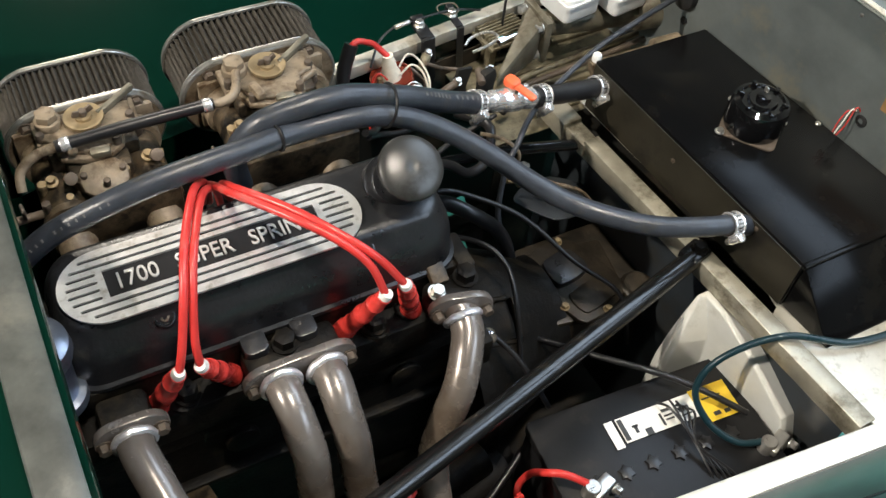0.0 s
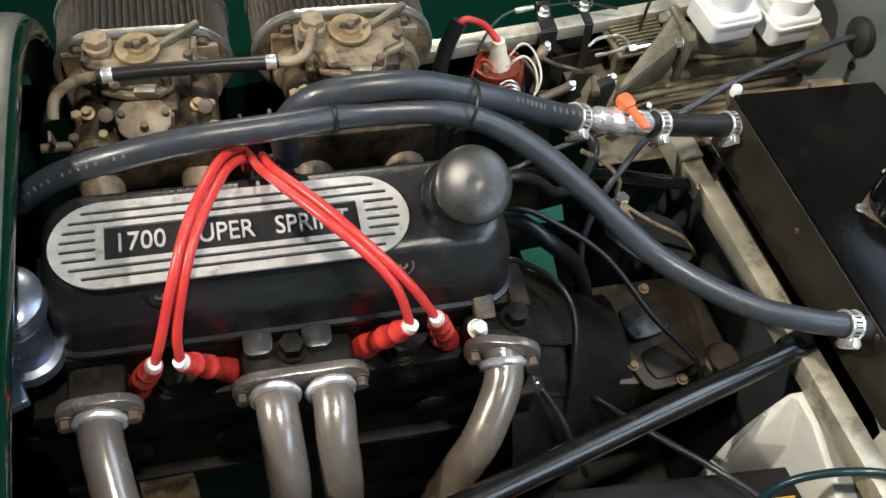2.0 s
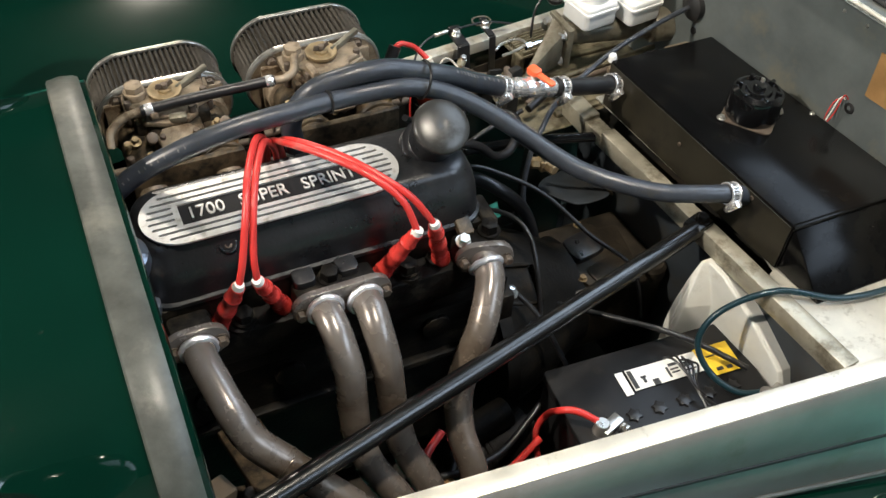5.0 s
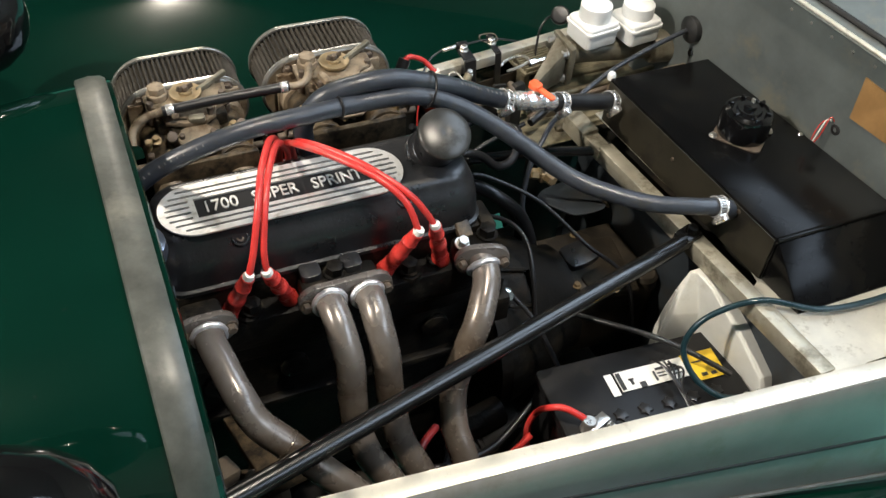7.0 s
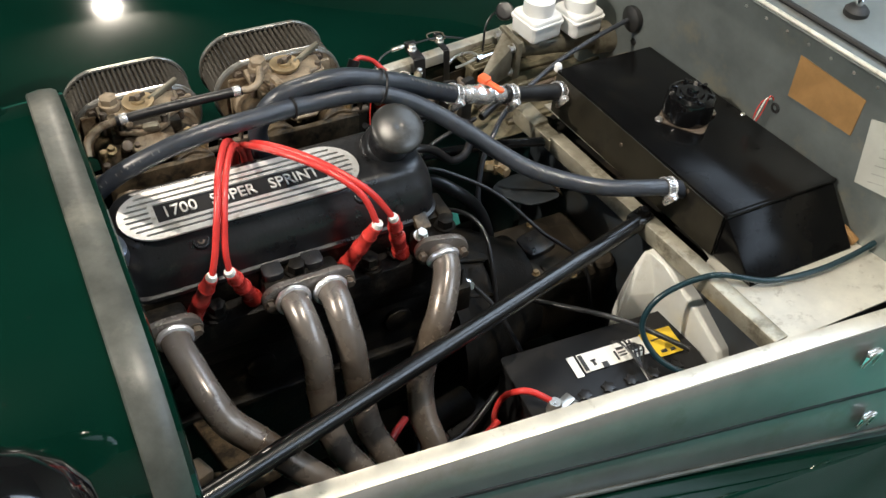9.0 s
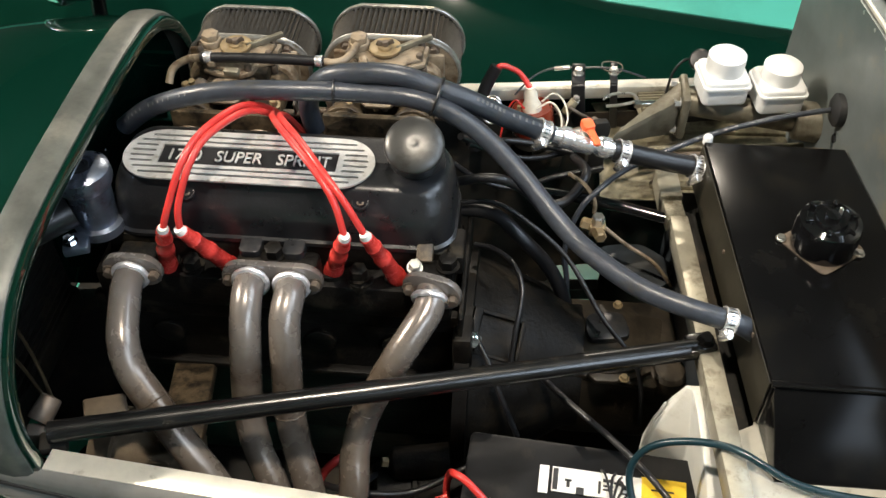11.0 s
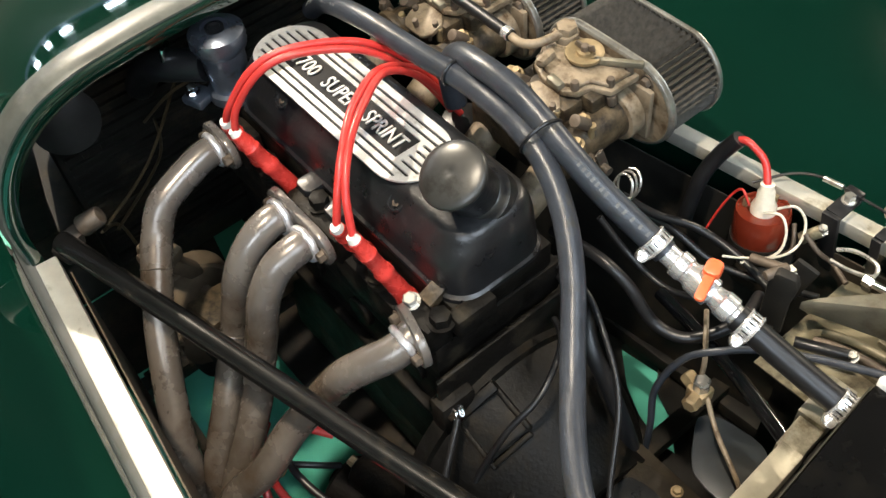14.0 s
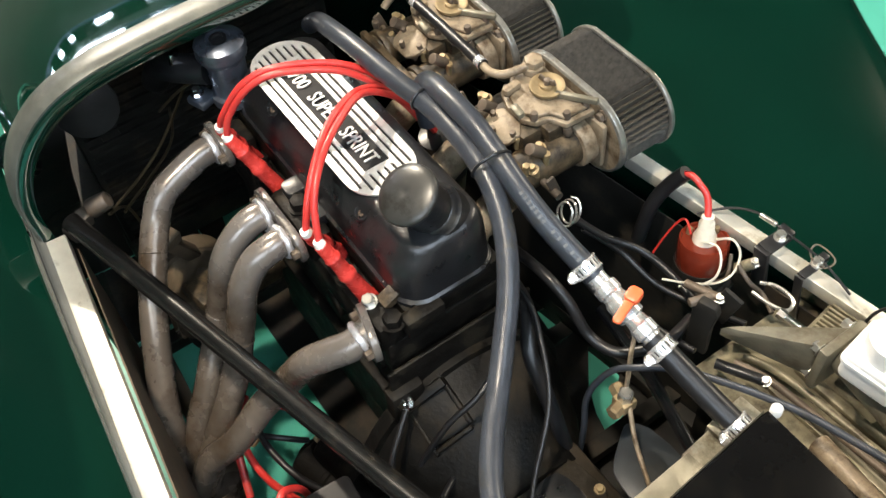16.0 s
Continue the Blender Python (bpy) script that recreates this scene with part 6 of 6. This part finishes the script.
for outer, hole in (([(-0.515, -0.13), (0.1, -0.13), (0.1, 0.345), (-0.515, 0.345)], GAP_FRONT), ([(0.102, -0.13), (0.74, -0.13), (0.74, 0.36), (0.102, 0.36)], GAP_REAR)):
    part("bay_filler", plate_with_holes(bmesh.new(), outer, [hole, GAP_FOOT] if outer[0][0] > 0 else [hole, GAP_NOSE], 0.178, 0.182), DARK, tray)

mount = thing("engine_mount", (-0.12, -0.2, 0.42), "dusty brown engine mounting bracket beside the block", "engine mount")
part("arm", block(bmesh.new(), (-0.125, -0.16, 0.475), (0.055, 0.15, 0.02), 0.004, (-12, 0, 10)), GRIME, mount)
part("web", block(bmesh.new(), (-0.125, -0.15, 0.45), (0.01, 0.12, 0.06), 0.003, (-12, 0, 10)), GRIME, mount)
part("rubber_block", lathe(bmesh.new(), [(0.03, 0.36), (0.034, 0.375), (0.03, 0.4), (0.033, 0.425), (0.028, 0.44)], Matrix.Translation((-0.14, -0.225, 0)), 24), SEAL, mount)
for x, y in ((-0.11, -0.21), (-0.15, -0.2)):
    part("mount_bolt", hexbolt(bmesh.new(), (x, y, 0.478), (0, -0.2, 1), 0.014, 0.01), RUST, mount)

starter = thing("starter_motor", (0.16, -0.19, 0.3), "dirty black starter motor low beside the engine", "starter motor")
sm = aim((0.115, -0.2, 0.35), (0.245, -0.175, 0.35))
part("case", lathe(bmesh.new(), [(0.016, -0.012), (0.018, -0.004), (0.036, 0.0), (0.041, 0.006), (0.041, 0.05), (0.043, 0.052), (0.043, 0.058), (0.041, 0.06), (0.041, 0.13)], sm, 32), IRON, starter)
part("solenoid", lathe(bmesh.new(), [(0.008, -0.006), (0.019, 0.0), (0.022, 0.004), (0.022, 0.075)], aim((0.14, -0.185, 0.405), (0.23, -0.168, 0.405)), 24), IRON, starter)
part("terminal", hexbolt(bmesh.new(), (0.139, -0.186, 0.41), (-1, -0.2, 0.3), 0.012, 0.012), BRASS, starter)
for k, (line, r, m) in enumerate((
    ([(0.105, -0.19, 0.445), (0.07, -0.22, 0.452), (0.055, -0.25, 0.435), (0.075, -0.28, 0.41), (0.13, -0.3, 0.37)], 0.0055, RED),
    ([(0.03, -0.24, 0.43), (0.06, -0.265, 0.44), (0.1, -0.275, 0.425), (0.15, -0.27, 0.42), (0.22, -0.25, 0.45)], 0.005, RED),
    ([(0.04, -0.225, 0.42), (0.075, -0.245, 0.44), (0.12, -0.25, 0.44), (0.18, -0.235, 0.43), (0.25, -0.2, 0.45)], 0.0045, BLACK),
    ([(0.05, -0.28, 0.4), (0.085, -0.255, 0.425), (0.11, -0.225, 0.42), (0.12, -0.2, 0.4)], 0.004, BLACK),
)):
    solid("starter_cable", tube(bmesh.new(), line, r, 10), m, line[0], "thick battery cable looped beside the starter motor", "cable", "cables")
solid("cable_clamp", block(bmesh.new(), (0.083, -0.262, 0.43), (0.03, 0.022, 0.018), 0.005, (10, 20, 30)), GOLD, (0.083, -0.262, 0.43), "tan cable clamp holding the battery cables", "clamp")

# inside the nose: horn, connector, wiring
horn = thing("horn", (-0.46, -0.223, 0.5), "dull grey round horn inside the nose", "horn")
hm = aim((-0.47, -0.215, 0.572), (-0.2, -0.26, 0.66))
part("body", lathe(bmesh.new(), [(0.03, -0.02), (0.044, -0.008), (0.048, 0.0), (0.048, 0.006), (0.042, 0.009), (0.03, 0.014), (0.012, 0.017), (0.002, 0.0175)], hm, 36), HORN, horn)
part("bracket", block(bmesh.new(), (-0.488, -0.2, 0.53), (0.014, 0.03, 0.09), 0.002), DARK, horn)
plug = thing("wiring_connector", (-0.235, -0.285, 0.6), "brown wiring connector beside the nose opening", "connector")
part("shell", rod(bmesh.new(), (-0.232, -0.288, 0.612), (-0.222, -0.262, 0.624), 0.014, 0.012, 20, 0.003), RUST, plug)
part("clip", block(bmesh.new(), (-0.235, -0.3, 0.6), (0.02, 0.018, 0.03), 0.004, (0, 20, 15)), RUST, plug)
for a, b, c in (((-0.225, -0.262, 0.6), (-0.31, -0.16, 0.585), (-0.46, -0.02, 0.6)), ((-0.24, -0.25, 0.57), (-0.36, -0.14, 0.53), (-0.47, -0.1, 0.5)), ((-0.23, -0.27, 0.59), (-0.27, -0.24, 0.54), (-0.27, -0.23, 0.42)), ((-0.3, 0.0, 0.66), (-0.36, -0.08, 0.62), (-0.45, -0.12, 0.52))):
    solid("wire", tube(bmesh.new(), [a, b, c], 0.0022, 8), WIRE, a, "brown sheathed wire inside the nose", "wire", "nose wires")
strap = thing("alternator_strap", (-0.17, -0.24, 0.55), "dusty alloy alternator adjusting bracket", "bracket")
part("block", block(bmesh.new(), (-0.195, -0.225, 0.545), (0.05, 0.03, 0.022), 0.004, (0, 12, 25)), DUST, strap)
part("strut", block(bmesh.new(), (-0.195, -0.21, 0.505), (0.022, 0.02, 0.08), 0.004, (25, 10, 0)), DUST, strap)
part("bolt", hexbolt(bmesh.new(), (-0.195, -0.243, 0.55), (0, -1, 0.2), 0.012, 0.009), RUST, strap)
stay = thing("wing_stay", (-0.33, -0.44, 0.4), "dark dirty wing stay between nose and wing", "bracket")
part("tube", tube(bmesh.new(), [(-0.29, -0.345, 0.5), (-0.32, -0.42, 0.535), (-0.35, -0.55, 0.54)], 0.013, 14), DARK, stay)
part("plate", block(bmesh.new(), (-0.315, -0.4, 0.52), (0.075, 0.08, 0.03), 0.006, (8, 0, 10)), DARK, stay)
part("stay_bolt", hexbolt(bmesh.new(), (-0.31, -0.4, 0.536), (0, -0.2, 1), 0.014, 0.01), RUST, stay)
part("stay_bolt", hexbolt(bmesh.new(), (-0.335, -0.425, 0.538), (0, -0.2, 1), 0.014, 0.01), RUST, stay)

# small black cap on a cable near the fluid reservoirs
knob = thing("breather_cap", (0.53, 0.34, 0.68), "small black round cap on a thin cable", "cap")
part("cap", lathe(bmesh.new(), [(0.013, -0.004), (0.016, 0.0), (0.016, 0.006), (0.013, 0.009), (0.002, 0.01)], aim((0.535, 0.345, 0.69), (0.3, 0.0, 1.1)), 24), BLACK, knob)
part("cable", tube(bmesh.new(), [(0.535, 0.347, 0.687), (0.515, 0.349, 0.688), (0.5, 0.345, 0.67), (0.494, 0.338, 0.64), (0.49, 0.33, 0.58)], 0.002, 8), BLACK, knob)

clevis = [(0.396, 0.277, 0.664), (0.412, 0.286, 0.667), (0.436, 0.284, 0.67), (0.442, 0.268, 0.671), (0.422, 0.262, 0.667), (0.4, 0.262, 0.663)]
solid("clevis_clip", tube(bmesh.new(), clevis, 0.0022, 8), ZINC, (0.4, 0.29, 0.645), "bent steel clevis clip on the push rod", "clip")

# wiper spindle on the scuttle, and a bent tag at the foot of the bulkhead
spindle = thing("wiper_spindle", (0.808, -0.114, 0.885), "black rubber wiper spindle base on the scuttle", "wiper spindle")
part("base", lathe(bmesh.new(), [(0.017, 0.884), (0.017, 0.892), (0.012, 0.897), (0.007, 0.899)], Matrix.Translation((0.808, -0.114, 0)), 24), SEAL, spindle)
part("stud", lathe(bmesh.new(), [(0.0055, 0.896), (0.0055, 0.908), (0.003, 0.911)], Matrix.Translation((0.808, -0.114, 0)), 16), CHROME, spindle)
tag = thing("bent_tag", (0.735, -0.3, 0.62), "tan bent metal tag with a bolt on the shelf", "tag")
part("strip", block(bmesh.new(), (0.753, -0.283, 0.634), (0.012, 0.03, 0.014), 0.003, (20, 0, 15)), GOLD, tag)
part("bolt", hexbolt(bmesh.new(), (0.753 + 0.018, -0.283 - 0.028, 0.6225), (0, 0, 1), 0.013, 0.01), ALLOY, tag)

# dark loom and small links between the carburettors and the footwell
LOOM = [
    ([(0.2, 0.17, 0.67), (0.225, 0.2, 0.635), (0.26, 0.235, 0.612), (0.31, 0.245, 0.6), (0.36, 0.24, 0.592)], 0.0048),
    ([(0.21, 0.18, 0.65), (0.24, 0.215, 0.61), (0.29, 0.23, 0.585), (0.34, 0.25, 0.58), (0.4, 0.27, 0.59)], 0.0042),
    ([(0.19, 0.15, 0.64), (0.23, 0.16, 0.6), (0.28, 0.165, 0.585), (0.33, 0.175, 0.6), (0.4, 0.185, 0.615)], 0.0038),
    ([(0.33, 0.31, 0.62), (0.345, 0.29, 0.605), (0.335, 0.27, 0.6), (0.35, 0.26, 0.61)], 0.0026),
    ([(0.35, 0.3, 0.628), (0.37, 0.3, 0.615), (0.385, 0.31, 0.6), (0.41, 0.3, 0.598)], 0.003),
]
for line, r in LOOM:
    solid("loom_cable", tube(bmesh.new(), line, r, 10), BLACK if r > 0.0035 else RUST, line[0], "dark sheathed cable beside the ignition coil", "cable", "loom cables")
for a, b, r, m in (((0.33, 0.235, 0.625), (0.372, 0.248, 0.63), 0.0055, RUST), ((0.345, 0.305, 0.612), (0.36, 0.315, 0.63), 0.007, FOOT), ((0.405, 0.235, 0.61), (0.432, 0.262, 0.62), 0.006, FOOT), ((0.42, 0.2, 0.6), (0.47, 0.225, 0.604), 0.0065, BLACK)):
    link = thing("pedal_link", a, "small grimy steel pedal link with a pin", "link", "pedal links")
    part("rod", rod(bmesh.new(), a, b, r, seg=14, bevel=0.001), m, link)
    part("pin", hexbolt(bmesh.new(), b, (0.1, -0.3, 1), 0.009, 0.007), ZINC, link)
